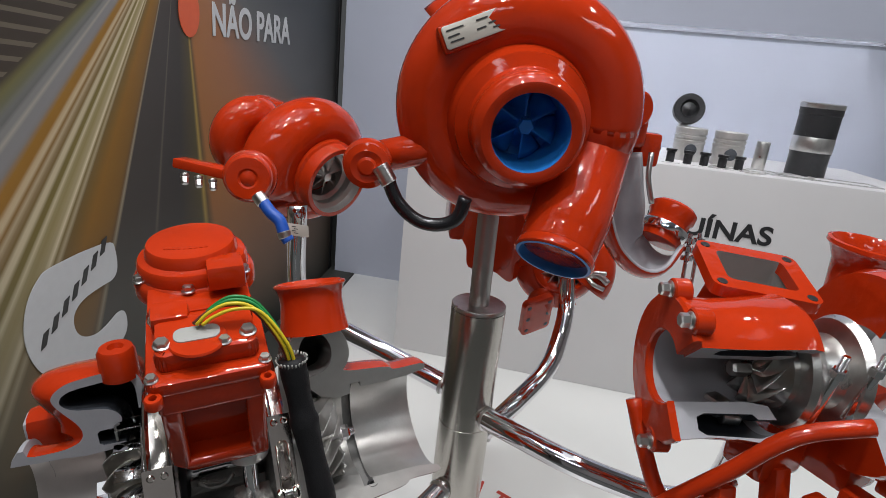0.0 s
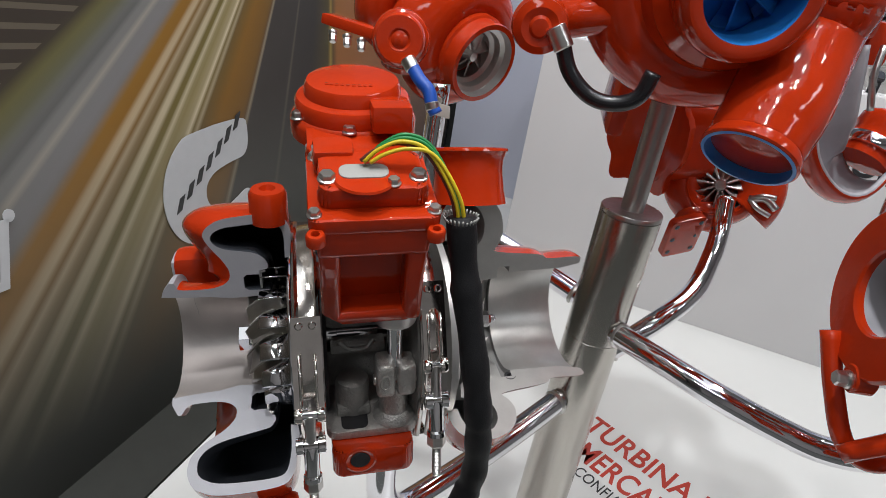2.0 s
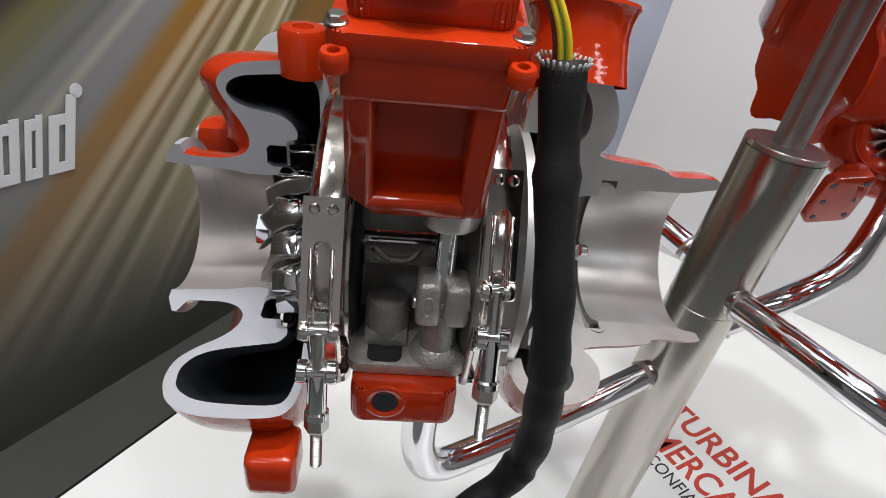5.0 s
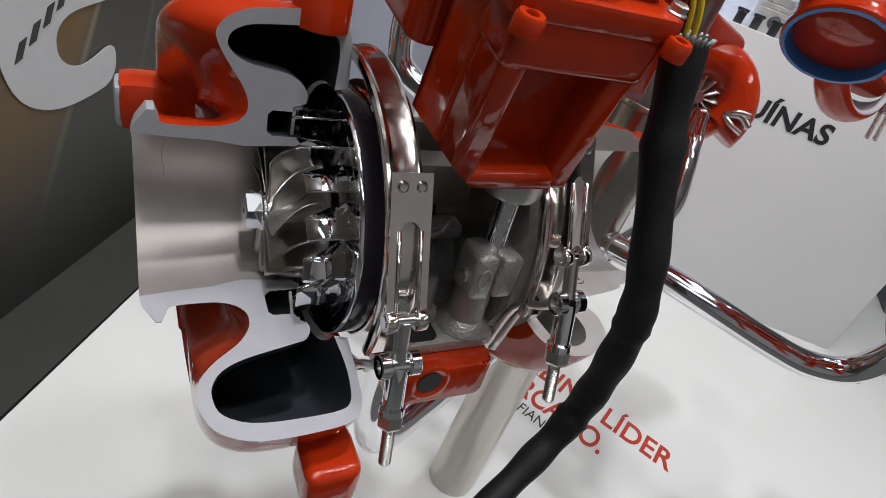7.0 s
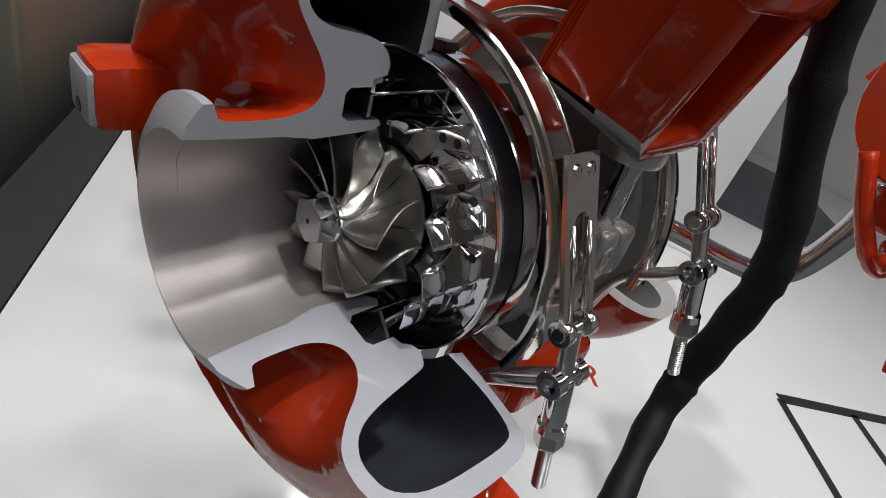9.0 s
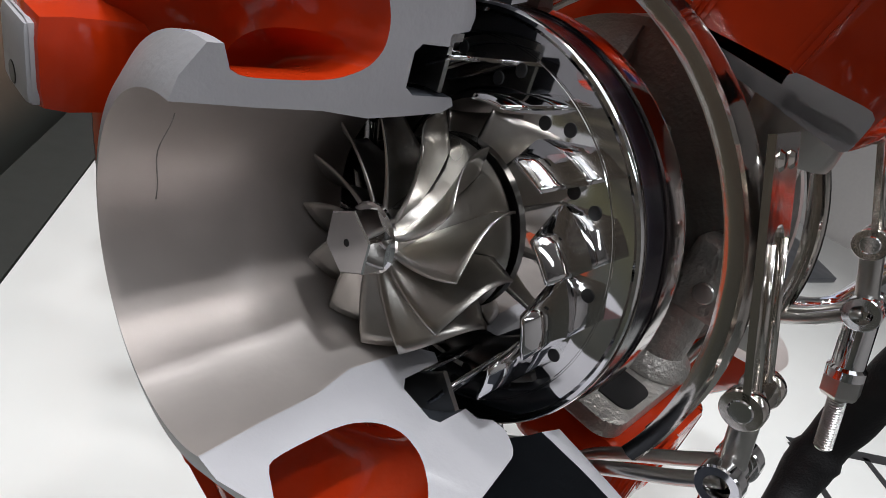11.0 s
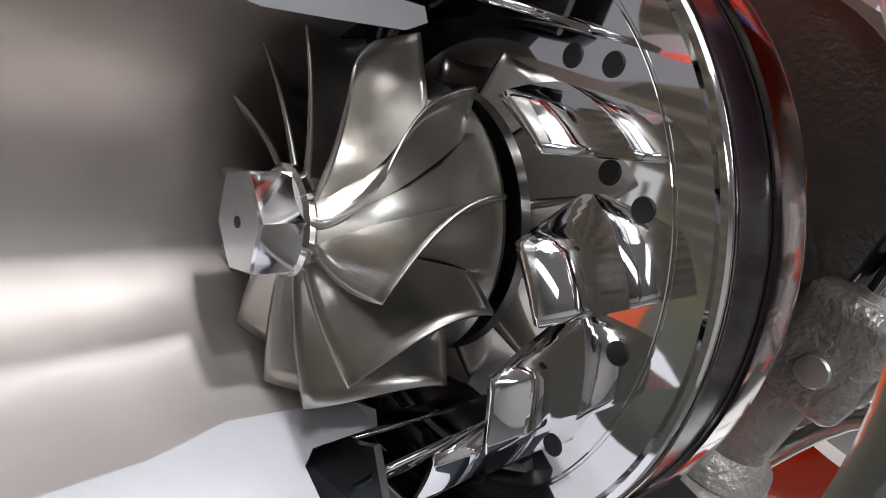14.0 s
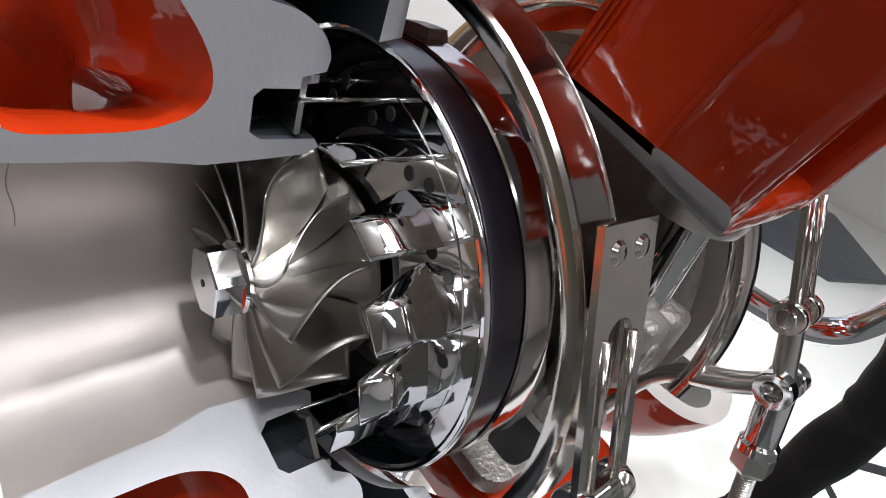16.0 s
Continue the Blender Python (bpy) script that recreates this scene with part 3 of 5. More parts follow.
for i in range(V_N):
    for rr, off in ((0.0605, 0.675), (0.0670, 0.387)):
        turn = Matrix.Rotation(-TAU * (i + off) / V_N, 4, "X")
        if hole is None or hole[0] != rr:
            c = around(0.049, rr, 0)
            # thin dark disc on the ring, its colour stands for the hole's shade
            b = part("pressure_hole", rod(c + Vector((0.0004, 0, 0)), c - Vector((0.0004, 0, 0)), 0.0025, 20), DARK, ring, m=turn)
            hole = (rr, b)
        else:
            b = hole[1].copy()
            scene.collection.objects.link(b)
            b.matrix_basis = turn
# shroud plate in the upper pocket and its clips
part("shroud_plate", lathe_x([(0.0235, 0.0685), (0.0235, 0.054), (0.0245, 0.0535), (0.0255, 0.054), (0.0255, 0.070), (0.029, 0.0705), (0.029, 0.073), (0.0235, 0.0725)], 64, 91, 318, closed=True), STEEL, turbo, "thin steel shroud plate")
part("seal_ring", lathe_x([(0.0508, 0.0770), (0.0510, 0.0818), (0.0520, 0.0826), (0.0640, 0.0830), (0.0646, 0.0824), (0.0646, 0.045), (0.0521, 0.045)], 96), SEAL, turbo, "black polished seal ring")
part("heat_shield", lathe_x([(0.0645, 0.0790), (0.0645, 0.0836), (0.0652, 0.0842), (0.0740, 0.0850), (0.0765, 0.0846), (0.0770, 0.0836), (0.0770, 0.045), (0.0645, 0.045)], 96), DRUM, turbo, "polished heat shield")


def v_band(x, r, w, a0, a1, strap_top, strap_low, hinge, tip):
    """A V-band clamp: band, slotted strap, trunnions, T-bolt."""
    l0, l1 = x - w * 0.5, x + w * 0.5
    prof = [(l0 + 0.0010, r - 0.0042), (l0 + 0.0002, r - 0.0012), (l0 + 0.0010, r + 0.0012), (l0 + 0.0026, r + 0.0020), (l0 + 0.0044, r + 0.0014), (l0 + 0.0056, r + 0.0004), (l1 - 0.0040, r + 0.0004),
            (l1 - 0.0020, r + 0.0016), (l1, r + 0.0004), (l1 - 0.0008, r - 0.0042), (l1 - 0.0026, r - 0.0042), (l1 - 0.0036, r - 0.0024), (l0 + 0.0040, r - 0.0024), (l0 + 0.0030, r - 0.0042)]
    band = part("v_band_clamp", lathe_x(prof, 96, a0, a1, closed=True), BAND, turbo, "polished steel V-band clamp")
    # the slotted strap that runs down to the T-bolt
    top, low = Vector((x, *strap_top)), Vector((x, *strap_low))
    d = (low - top).normalized()
    n = Vector((0, -d.z, d.y))
    if n.y > 0:
        n = -n
    fr = Matrix((( 1, d.x, n.x, top.x), (0, d.y, n.y, top.y), (0, d.z, n.z, top.z), (0, 0, 0, 1)))
    l = (low - top).length
    hw = w * 0.54
    sl = hw * 0.46
    b2 = bmesh.new()
    outer = [(-hw, 0), (hw, 0), (hw, l), (-hw, l)]
    s0, s1 = l * 0.38, l * 0.95
    slot = [(sl * math.cos(t), s0 - sl * 0.9 * math.sin(t)) for t in [math.pi * k / 10 for k in range(11)]] + [(-sl, s1), (sl, s1)]
    vo = [b2.verts.new((a, c, 0)) for a, c in outer]
    vi = [b2.verts.new((a, c, 0)) for a, c in slot]
    es = [b2.edges.new((vo[i], vo[(i + 1) % 4])) for i in range(4)] + [b2.edges.new((vi[i], vi[(i + 1) % len(vi)])) for i in range(len(vi))]
    bmesh.ops.triangle_fill(b2, edges=es, use_beauty=True)
    for f in list(b2.faces):
        c = f.calc_center_median()
        if abs(c.x) < sl * 0.98 and s0 < c.y < s1:
            b2.faces.remove(f)
    g = bmesh.ops.extrude_face_region(b2, geom=b2.faces[:])
    bmesh.ops.translate(b2, verts=[v for v in g["geom"] if isinstance(v, bmesh.types.BMVert)], vec=(0, 0, 0.0022))
    b2.transform(fr)
    part("strap", b2, BAND, band, "slotted polished strap")
    b2 = bmesh.new()
    for sx in (-1, 1):
        tube([top + n * 0.0022 + Vector((sx * sl * 1.15, 0, 0)) + d * s0, top + n * 0.0022 + Vector((sx * sl * 1.15, 0, 0)) + d * s1], 0.0013, 8, b2)
    for sx in (-0.45, 0.45):
        c = top + Vector((sx * hw, 0, 0)) + d * l * 0.09
        turned([(0, 0.0035), (0.0022, 0.0032), (0.0035, 0.002), (0.0038, 0)], along(c, c + n), 16, bm=b2)
    part("strap_edge", b2, BAND, band)
    part("strap_pin", rod(low + Vector((-hw * 1.05, 0, 0)), low + Vector((hw * 1.05, 0, 0)), 0.0036), CHROME, band)
    eye = [(0.0036, 0), (0.0060, 0), (0.0064, 0.0006), (0.0064, 0.0052), (0.0060, 0.0058), (0.0036, 0.0058), (0.0036, 0)]
    for sx in (-1, 1):
        c = low + Vector((sx * hw * 1.0, 0, 0))
        part("rolled_eye", turned(eye, along(c, c - Vector((sx, 0, 0))), 28), BAND, band)
    # T-bolt
    h, tp = Vector(hinge), Vector(tip)
    dd = (tp - h).normalized()
    part("t_bolt", rod(low, h, 0.0042), STEEL, band)
    b2 = rod(h + Vector((-hw * 0.5, 0, 0)), h + Vector((hw * 0.5, 0, 0)), 0.0050)
    for sx in (-1, 1):
        c = h + Vector((sx * hw * 1.02, 0, 0))
        turned([(0.0040, 0.004), (0.0040, 0), (0.0066, 0), (0.0071, 0.0006), (0.0071, 0.0056), (0.0066, 0.0062), (0.0, 0.0062)], along(c, c - Vector((sx, 0, 0))), 28, bm=b2)
    part("trunnion", b2, CHROME, band)
    l2 = (tp - h).length
    part("bolt_sleeve", turned([(0, 0), (0.0058, 0), (0.0062, 0.002), (0.0062, l2 * 0.38), (0.0075, l2 * 0.4), (0.0075, l2 * 0.46), (0, l2 * 0.46)], along(h, tp), 24), CHROME, band)
    part("nut", hexa(h + dd * l2 * 0.46, h + dd * l2 * 0.6, 0.0078), STEEL, band)
    part("thread", stud(h + dd * l2 * 0.58, tp, 0.0038), STEEL, band)
    # lower arm of the band that holds the trunnion
    back = Vector((x, h.y * 0.72, h.z - 0.035))
    b2 = bmesh.new()
    for sx in (-1, 1):
        tube(spline([h + Vector((sx * hw * 0.6, 0, 0)), h + Vector((sx * hw * 0.6, 0.012, -0.012)), back + Vector((sx * hw * 0.5, 0, 0)), around(x + sx * hw * 0.5, r, radians(a1 - 360))], 5), 0.0028, 8, b2)
    part("band_arm", b2, STEEL, band)
    return band


v_band(0.0637, 0.1085, 0.0215, -18, 318, (-0.0885, 0.0790), (-0.1212, 0.0075), (0.0633, -0.1282, -0.0185), (0.0632, -0.1440, -0.085))
v_band(0.1645, 0.1060, 0.0175, -8, 318, (-0.0860, 0.1030), (-0.1180, 0.0425), (0.1638, -0.1300, 0.0170), (0.163, -0.150, -0.046))

# bearing housing between the clamps
bearing = part("bearing_housing", lathe_x([(0.070, 0.02), (0.070, 0.088), (0.078, 0.088), (0.084, 0.074), (0.096, 0.066), (0.134, 0.066), (0.146, 0.074), (0.153, 0.086), (0.162, 0.086), (0.162, 0.02)], 48, 95, 300, closed=True), CAST, turbo, "rough cast iron bearing housing")
part("rear_plate", lathe_x([(0.0705, 0.012), (0.0705, 0.08), (0.075, 0.082), (0.080, 0.074), (0.080, 0.012)], 64), DARK, bearing)
part("front_plate", lathe_x([(0.153, 0.012), (0.153, 0.082), (0.157, 0.090), (0.164, 0.090), (0.164, 0.012)], 64), CAST, bearing)
part("rotor_shaft", lathe_x([(0.046, 0.0), (0.046, 0.0115), (0.09, 0.0115), (0.0905, 0.0095), (0.13, 0.0095), (0.131, 0.0115), (0.20, 0.0115), (0.20, 0)], 32), CHROME, bearing, "chromed rotor shaft")
bm = slab(rounded(0.082, 0.082, 0.010), -0.055, -0.046, 0.002, Matrix.Translation((0.117, -0.050, 0)))
part("oil_deck", bm, CAST_PALE, bearing, "grey machined deck of the bearing housing")
# flat dark sheet on the deck for the shade within the pocket
part("deck_window", slab(rounded(0.024, 0.024, 0.006), -0.0465, -0.0452, 0.0, Matrix.Translation((0.1015, -0.076, 0))), DARK, bearing)
bm = turned([(0, 0), (0.0150, 0), (0.0155, 0.003), (0.0155, 0.030), (0.0140, 0.034), (0.008, 0.0355), (0, 0.036)], along((0.1015, -0.058, -0.046), (0.1015, -0.058, 0.1)), 32)
box((0.031, 0.030, 0.012), (0.1015, -0.058, -0.040), 0.004, bm=bm)
part("oil_lug", bm, CAST, bearing, "round cast lug above a dark window")
bm = box((0.062, 0.024, 0.030), (0.110, -0.022, 0.040), 0.006)
box((0.050, 0.016, 0.010), (0.108, -0.040, 0.012), 0.003, bm=bm)
part("inner_web", bm, CAST, bearing)
part("inner_web_lip", tube(spline([(0.090, -0.046, 0.020), (0.100, -0.050, 0.014), (0.114, -0.050, 0.014), (0.122, -0.046, 0.020)], 5), 0.0022, 10), CAST, bearing)
part("actuator_post", turned([(0, 0), (0.0175, 0), (0.0185, 0.003), (0.0185, 0.026), (0, 0.026)], along((0.1370, -0.076, 0.062), (0.1372, -0.074, 0.2))), ALU, bearing, "pale machined guide sleeve")
part("crank_pin", rod((0.1365, -0.079, 0.066), (0.1365, -0.0805, 0.018), 0.0068), CHROME, bearing)
bm = box((0.0165, 0.026, 0.034), (0.1282, -0.0815, 0.0080), 0.0055, seg=3)
box((0.0165, 0.026, 0.032), (0.1462, -0.0815, 0.0070), 0.0055, bm=bm, seg=3)
box((0.014, 0.020, 0.024), (0.1372, -0.077, 0.0065), 0.003, bm=bm)
part("crank_clamp", bm, CAST_PALE, bearing, "rough cast clamp block with a slit")
part("clamp_screw", rod((0.118, -0.083, 0.004), (0.1565, -0.083, 0.004), 0.0046), STEEL, bearing)
part("cast_mark", tube([Vector((0.1275 + 0.0040 * math.cos(TAU * k / 14), -0.0946, 0.0085 + 0.0072 * math.sin(TAU * k / 14))) for k in range(15)], 0.0011, 8), CAST_PALE, bearing)
part("clamp_foot", turned([(0, 0), (0.019, 0), (0.018, 0.004), (0.013, 0.009), (0.0125, 0.040), (0, 0.040)], along((0.1375, -0.074, -0.0455), (0.1375, -0.074, 0.1))), CAST_PALE, bearing)
bm = slab([(x, y) for x, y in rounded(0.073, 0.060, 0.010)], -0.0155, 0.0155, 0.004, Matrix.Translation((0.1165, -0.076, -0.0712)))
part("oil_drain_block", bm, RED, bearing, "red drain block with a round port")
part("drain_port", turned([(0, -0.012), (0.009, -0.012), (0.0095, 0.0), (0.0125, 0.0012), (0.0145, 0.0006), (0.0150, -0.001)], along((0.104, -0.1062, -0.0660), (0.104, -0.2, -0.0660))), RED, bearing)
# dark disc over the port stands for the shade inside
part("port_hole", rod((0.104, -0.1058, -0.0660), (0.104, -0.1066, -0.0660), 0.0088), DARK, bearing)

# compressor side
C_PROF = [(340, 60, "b"), (318, 55.5, "b"), (264, 54.5, "p"), (264, 61, "p"), (252, 61, "p"), (252, 48.5, "b"), (238, 46.5, "b"), (220, 52, "b"), (208, 66, "b"), (205, 79, "c"), (214, 80, "c"), (226, 83, "c"), (234, 95, "c"), (234, 112, "c"),
          (227, 126, "c"), (215, 131, "c"), (204, 126, "c"), (199, 110, "c"), (198, 93, "f"), (188, 93, "o"), (188, 112, "o"), (194, 130, "o"), (206, 141, "o"), (222, 142, "o"), (240, 134, "o"), (250, 120, "o"), (254, 100, "o"), (250, 86, "o"), (243, 78, "o"),
          (298, 73, "o"), (302, 67, "o"), (336, 68.5, "o"), (341, 66, "f")]


C_PROF = rounder(C_PROF, "bpf")


def c_section(k):
    return [(x * MM, (r if r < 84 else 84 + (r - 84) * (1.0 - 0.25 * k)) * MM) for x, r, _ in C_PROF]


comp = part("compressor_housing", cut_housing(c_section, [{"b": 2, "p": 3, "c": 3, "o": 0, "f": 1}[t] for _, _, t in C_PROF], 1), [RED, ALU, ALU, HOLLOW], turbo, "cut aluminium compressor cover, painted red outside")
bm = turned([(0.041, -0.036), (0.0385, -0.022), (0.0372, -0.010), (0.0365, 0.0), (0.0375, 0.009), (0.0400, 0.016), (0.0425, 0.019), (0.042, 0.0215), (0.038, 0.0225), (0.031, 0.015), (0.025, 0.0), (0.022, -0.026)], along((0.222, 0.032, 0.154), (0.224, 0.066, 0.256)) @ Matrix.Scale(0.90, 4), 48)
part("outlet_horn", bm, RED, comp, "flared red outlet")
part("compressor_backplate", lathe_x([(0.186, 0.012), (0.186, 0.093), (0.192, 0.093), (0.194, 0.08), (0.198, 0.078), (0.198, 0.012)], 72), ALU, turbo)
cwheel = part("compressor_wheel", m=Matrix.Translation((-0.010, 0, 0)), bm=lathe_x([(0.249, 0.0), (0.249, 0.0085), (0.236, 0.010), (0.222, 0.016), (0.210, 0.030), (0.204, 0.052), (0.201, 0.052), (0.199, 0.0)], 56), material=ALU, parent=turbo, label="aluminium compressor wheel")
cb = None
for i in range(14):
    turn = Matrix.Rotation(-TAU * (i + 0.2) / 14, 4, "X")
    if cb is None:
        bm = blade_mesh(hub=lambda u: (0.244 - 0.040 * u, 0.0095 + 0.0425 * u ** 2.2), tip=lambda u: (0.244 - 0.034 * u, 0.0435 + 0.0085 * u ** 2.5), twist=lambda u, v: radians(58 * (1 - u) ** 1.6 * (0.4 + 0.6 * v)), thick=0.0007)
        cb = part("blade", bm, ALU, cwheel, m=turn)
    else:
        o = cb.copy()
        scene.collection.objects.link(o)
        o.matrix_basis = turn
bm = hexa((0.247, 0, 0), (0.258, 0, 0), 0.0085)
stud((0.256, 0, 0), (0.264, 0, 0), 0.0048, bm)
part("shaft_nut", bm, CHROME, cwheel, "bright hexagonal shaft nut")
bm = turned([(0, -0.006), (0.0035, -0.006), (0.0038, 0), (0.0058, 0.0004), (0.006, -0.0004)], along((0.262, -0.043, -0.0425), (0.262, -0.043, 0.1)))
part("drilled_hole", bm, DARK, comp)

# ---- electric actuator on the turbocharger ----


def sawn(bm, co, no):
    """Saw a corner off and paint the cut grey."""
    r = bmesh.ops.bisect_plane(bm, geom=bm.verts[:] + bm.edges[:] + bm.faces[:], plane_co=co, plane_no=no, clear_outer=True)
    edges = [e for e in r["geom_cut"] if isinstance(e, bmesh.types.BMEdge)]
    for g in bmesh.ops.triangle_fill(bm, edges=edges, use_beauty=True)["geom"]:
        if isinstance(g, bmesh.types.BMFace):
            g.material_index = 1
    return bm


CORNER = ((-0.026, 0, -0.045), (-0.62, -0.1, -0.72))
act = part("actuator_body", sawn(slab(rounded(0.076, 0.044, 0.006), -0.045, 0.045, 0.004, Matrix.Translation((0, 0.007, 0))), *CORNER), [RED, GREY_CUT], turbo, "red cast actuator housing with a sawn corner")
act.matrix_basis = Matrix.Translation((0.115, -0.078, 0.128)) @ pose(0, 0, 0, 14, 0, 0)
# hollow in the front face, with its raised frame
for nm, size, at in (("front_rib", (0.0150, 0.026, 0.092), (-0.0310, -0.022, 0.002)), ("front_rib", (0.0150, 0.026, 0.092), (0.0310, -0.022, 0.002)), ("front_rib", (0.0600, 0.0255, 0.013), (0, -0.0222, -0.0388)), ("front_ledge", (0.0790, 0.030, 0.026), (0, -0.0215, 0.0400))):
    part(nm, sawn(box(size, at, 0.0045, seg=3), *CORNER), [RED, GREY_CUT], act)
# lid with ears
LID = Matrix.Translation((0.1155, -0.086, 0.187)) @ pose(0, 0, 0, 13, 0, 0)
lid = part("actuator_lid", slab(rounded(0.090, 0.088, 0.008), -0.010, 0.002, 0.003), RED, turbo, "red lid flange")
lid.matrix_basis = LID
bm = slab(rounded(0.074, 0.05, 0.008), 0.0, 0.018, 0.005, Matrix.Translation((0, -0.006, 0)))
box((0.03, 0.025, 0.02), (-0.025, 0.022, 0.012), 0.006, bm=bm)
part("lid_block", bm, RED, lid)
for sx in (-1, 1):
    bm = turned([(0.0025, -0.005), (0.0025, 0.002), (0.003, 0.0035), (0.0055, 0.0035), (0.0065, 0.002), (0.0065, -0.005), (0.0025, -0.005)], Matrix.Translation((sx * 0.0405, -0.0475, -0.008)), 24)
    part("ear", bm, RED, lid)
    bolt(lid, (sx * 0.0405, -0.036, 0.002), (0, 0, 1), 0.0042, 0.0036, label="zinc cap screw")
    bolt(lid, (sx * 0.031, -0.018, 0.018), (0, 0, 1), 0.0055, 0.0042)
    bolt(lid, (sx * 0.0385, 0.034, 0.002), (0, 0, 1), 0.0042, 0.0038, label="zinc cap screw")
bolt(lid, (0.013, -0.025, 0.018), (0, 0, 1), 0.0042, 0.0036, label="zinc cap screw")
pad = slab(rounded(0.034, 0.017, 0.007), 0.018, 0.0205, 0.0008, Matrix.Translation((-0.006, -0.012, 0)))
part("potted_socket", pad, POTTING, lid, "grey potting round the wires")
bm = turned([(0, 0.018), (0.022, 0.018), (0.021, 0.0195), (0, 0.0195)], Matrix.Translation((-0.006, -0.016, 0)), 32)
part("socket_rim", bm, RED, lid)
# rear body with the motor dome
bm = slab(rounded(0.086, 0.10, 0.012), 0.0, 0.075, 0.006, Matrix.Translation((0.114, 0.012, 0.135)) @ pose(0, 0, 0, 10, 0, 0))
rear = part("motor_housing", bm, RED, turbo)
bm = box((0.032, 0.038, 0.022), (0.138, -0.022, 0.221), 0.004, m=None)
part("connector_block", bm, RED, rear)
DOME = along((0.113, 0.028, 0.196), (0.111, 0.014, 0.3))
bm = turned([(0, 0), (0.054, 0), (0.054, 0.012), (0.052, 0.016), (0.049, 0.018), (0.049, 0.028), (0.047, 0.031), (0.041, 0.033), (0.040, 0.041), (0.038, 0.044), (0.030, 0.0455), (0, 0.046)], DOME, 56)
part("motor_dome", bm, RED, rear, "stepped red motor dome")
for a in (-150, -90, -25, 60):
    bolt(rear, DOME @ Vector((0.0505 * math.cos(radians(a)), 0.0505 * math.sin(radians(a)), 0.018)), (0, -0.1, 1), 0.0048, 0.005, label="zinc cap screw")
for k in range(9):
    a = radians(-165 + 9 * k)
    c = DOME @ Vector((0.030 * math.cos(a + 0.6), -0.012 + 0.02 * math.sin(a + 0.6) * 0.4, 0.0455))
    part("raised_mark", box((0.003, 0.005, 0.0012), c, 0.0004), RED, rear)

# wires and the braided sleeve
w0 = Vector((0.110, -0.099, 0.209))
end = Vector((0.1770, -0.1145, 0.172))
for off, lift, material, label in (((0.0, 0.0), 0.020, WIRE_Y, "yellow wire"), ((0.003, 0.006), 0.024, WIRE_G, "green wire"), ((-0.002, 0.003), 0.017, WIRE_B, "brown wire"), ((0.004, -0.002), 0.014, WIRE_Y, "yellow wire"), ((0.002, 0.003), 0.022, WIRE_G, "green wire")):
    a = w0 + Vector((off[0], off[1], 0))
    b = end + Vector((off[0] * 0.9, off[1] * 0.9, -0.01))
    part("wire", tube(spline([a, a + Vector((0.010, -0.001, lift * 0.45)), a + Vector((0.026, -0.003, lift * 0.75)), a + Vector((0.044, -0.006, lift * 0.4)), b + Vector((-0.006, 0.001, 0.026)), b], 6), 0.0015, 8), material, turbo, label)
cable_path = spline([(0.177, -0.1145, 0.172), (0.1815, -0.127, 0.12), (0.188, -0.148, 0.06), (0.191, -0.1565, 0.024), (0.1945, -0.1550, -0.02), (0.1925, -0.1525, -0.058), (0.178, -0.1545, -0.088), (0.142, -0.166, -0.114), (0.092, -0.184, -0.140), (0.025, -0.205, -0.165), (-0.07, -0.225, -0.20)], 8)
rr = [0.0106 - 0.0014 * max(0.0, min(1.0, (i - 40) / 20)) + 0.0006 * math.sin(i * 0.9) + (0.0012 if i % 17 == 8 else 0) for i in range(len(cable_path))]
sleeve = part("cable_sleeve", tube(cable_path, rr, 24), BRAID, turbo, "black braided cable sleeve")
bm = bmesh.new()
for k in range(26):
    a = TAU * k / 26
    p = Vector((0.177 + 0.0113 * math.cos(a), -0.1145 + 0.0113 * math.sin(a), 0.170))
    tube([p, p + Vector((0.0016 * math.cos(a), 0.0016 * math.sin(a), 0.0022 + 0.0018 * random.random()))], 0.0007, 5, bm)
tagged(part("frayed_end", bm, POTTING, sleeve, "frayed pale sleeve threads"), kind="stuff")

# ---- the stand ----
PX, PY = 0.5020, 0.1816
stand = thing("display_stand", Matrix.Translation((PX, PY, FLOOR)), "brushed steel post with chromed tube arms on the platform", "stand")


def st(p):
    return Vector(p) - Vector((PX, PY, FLOOR))


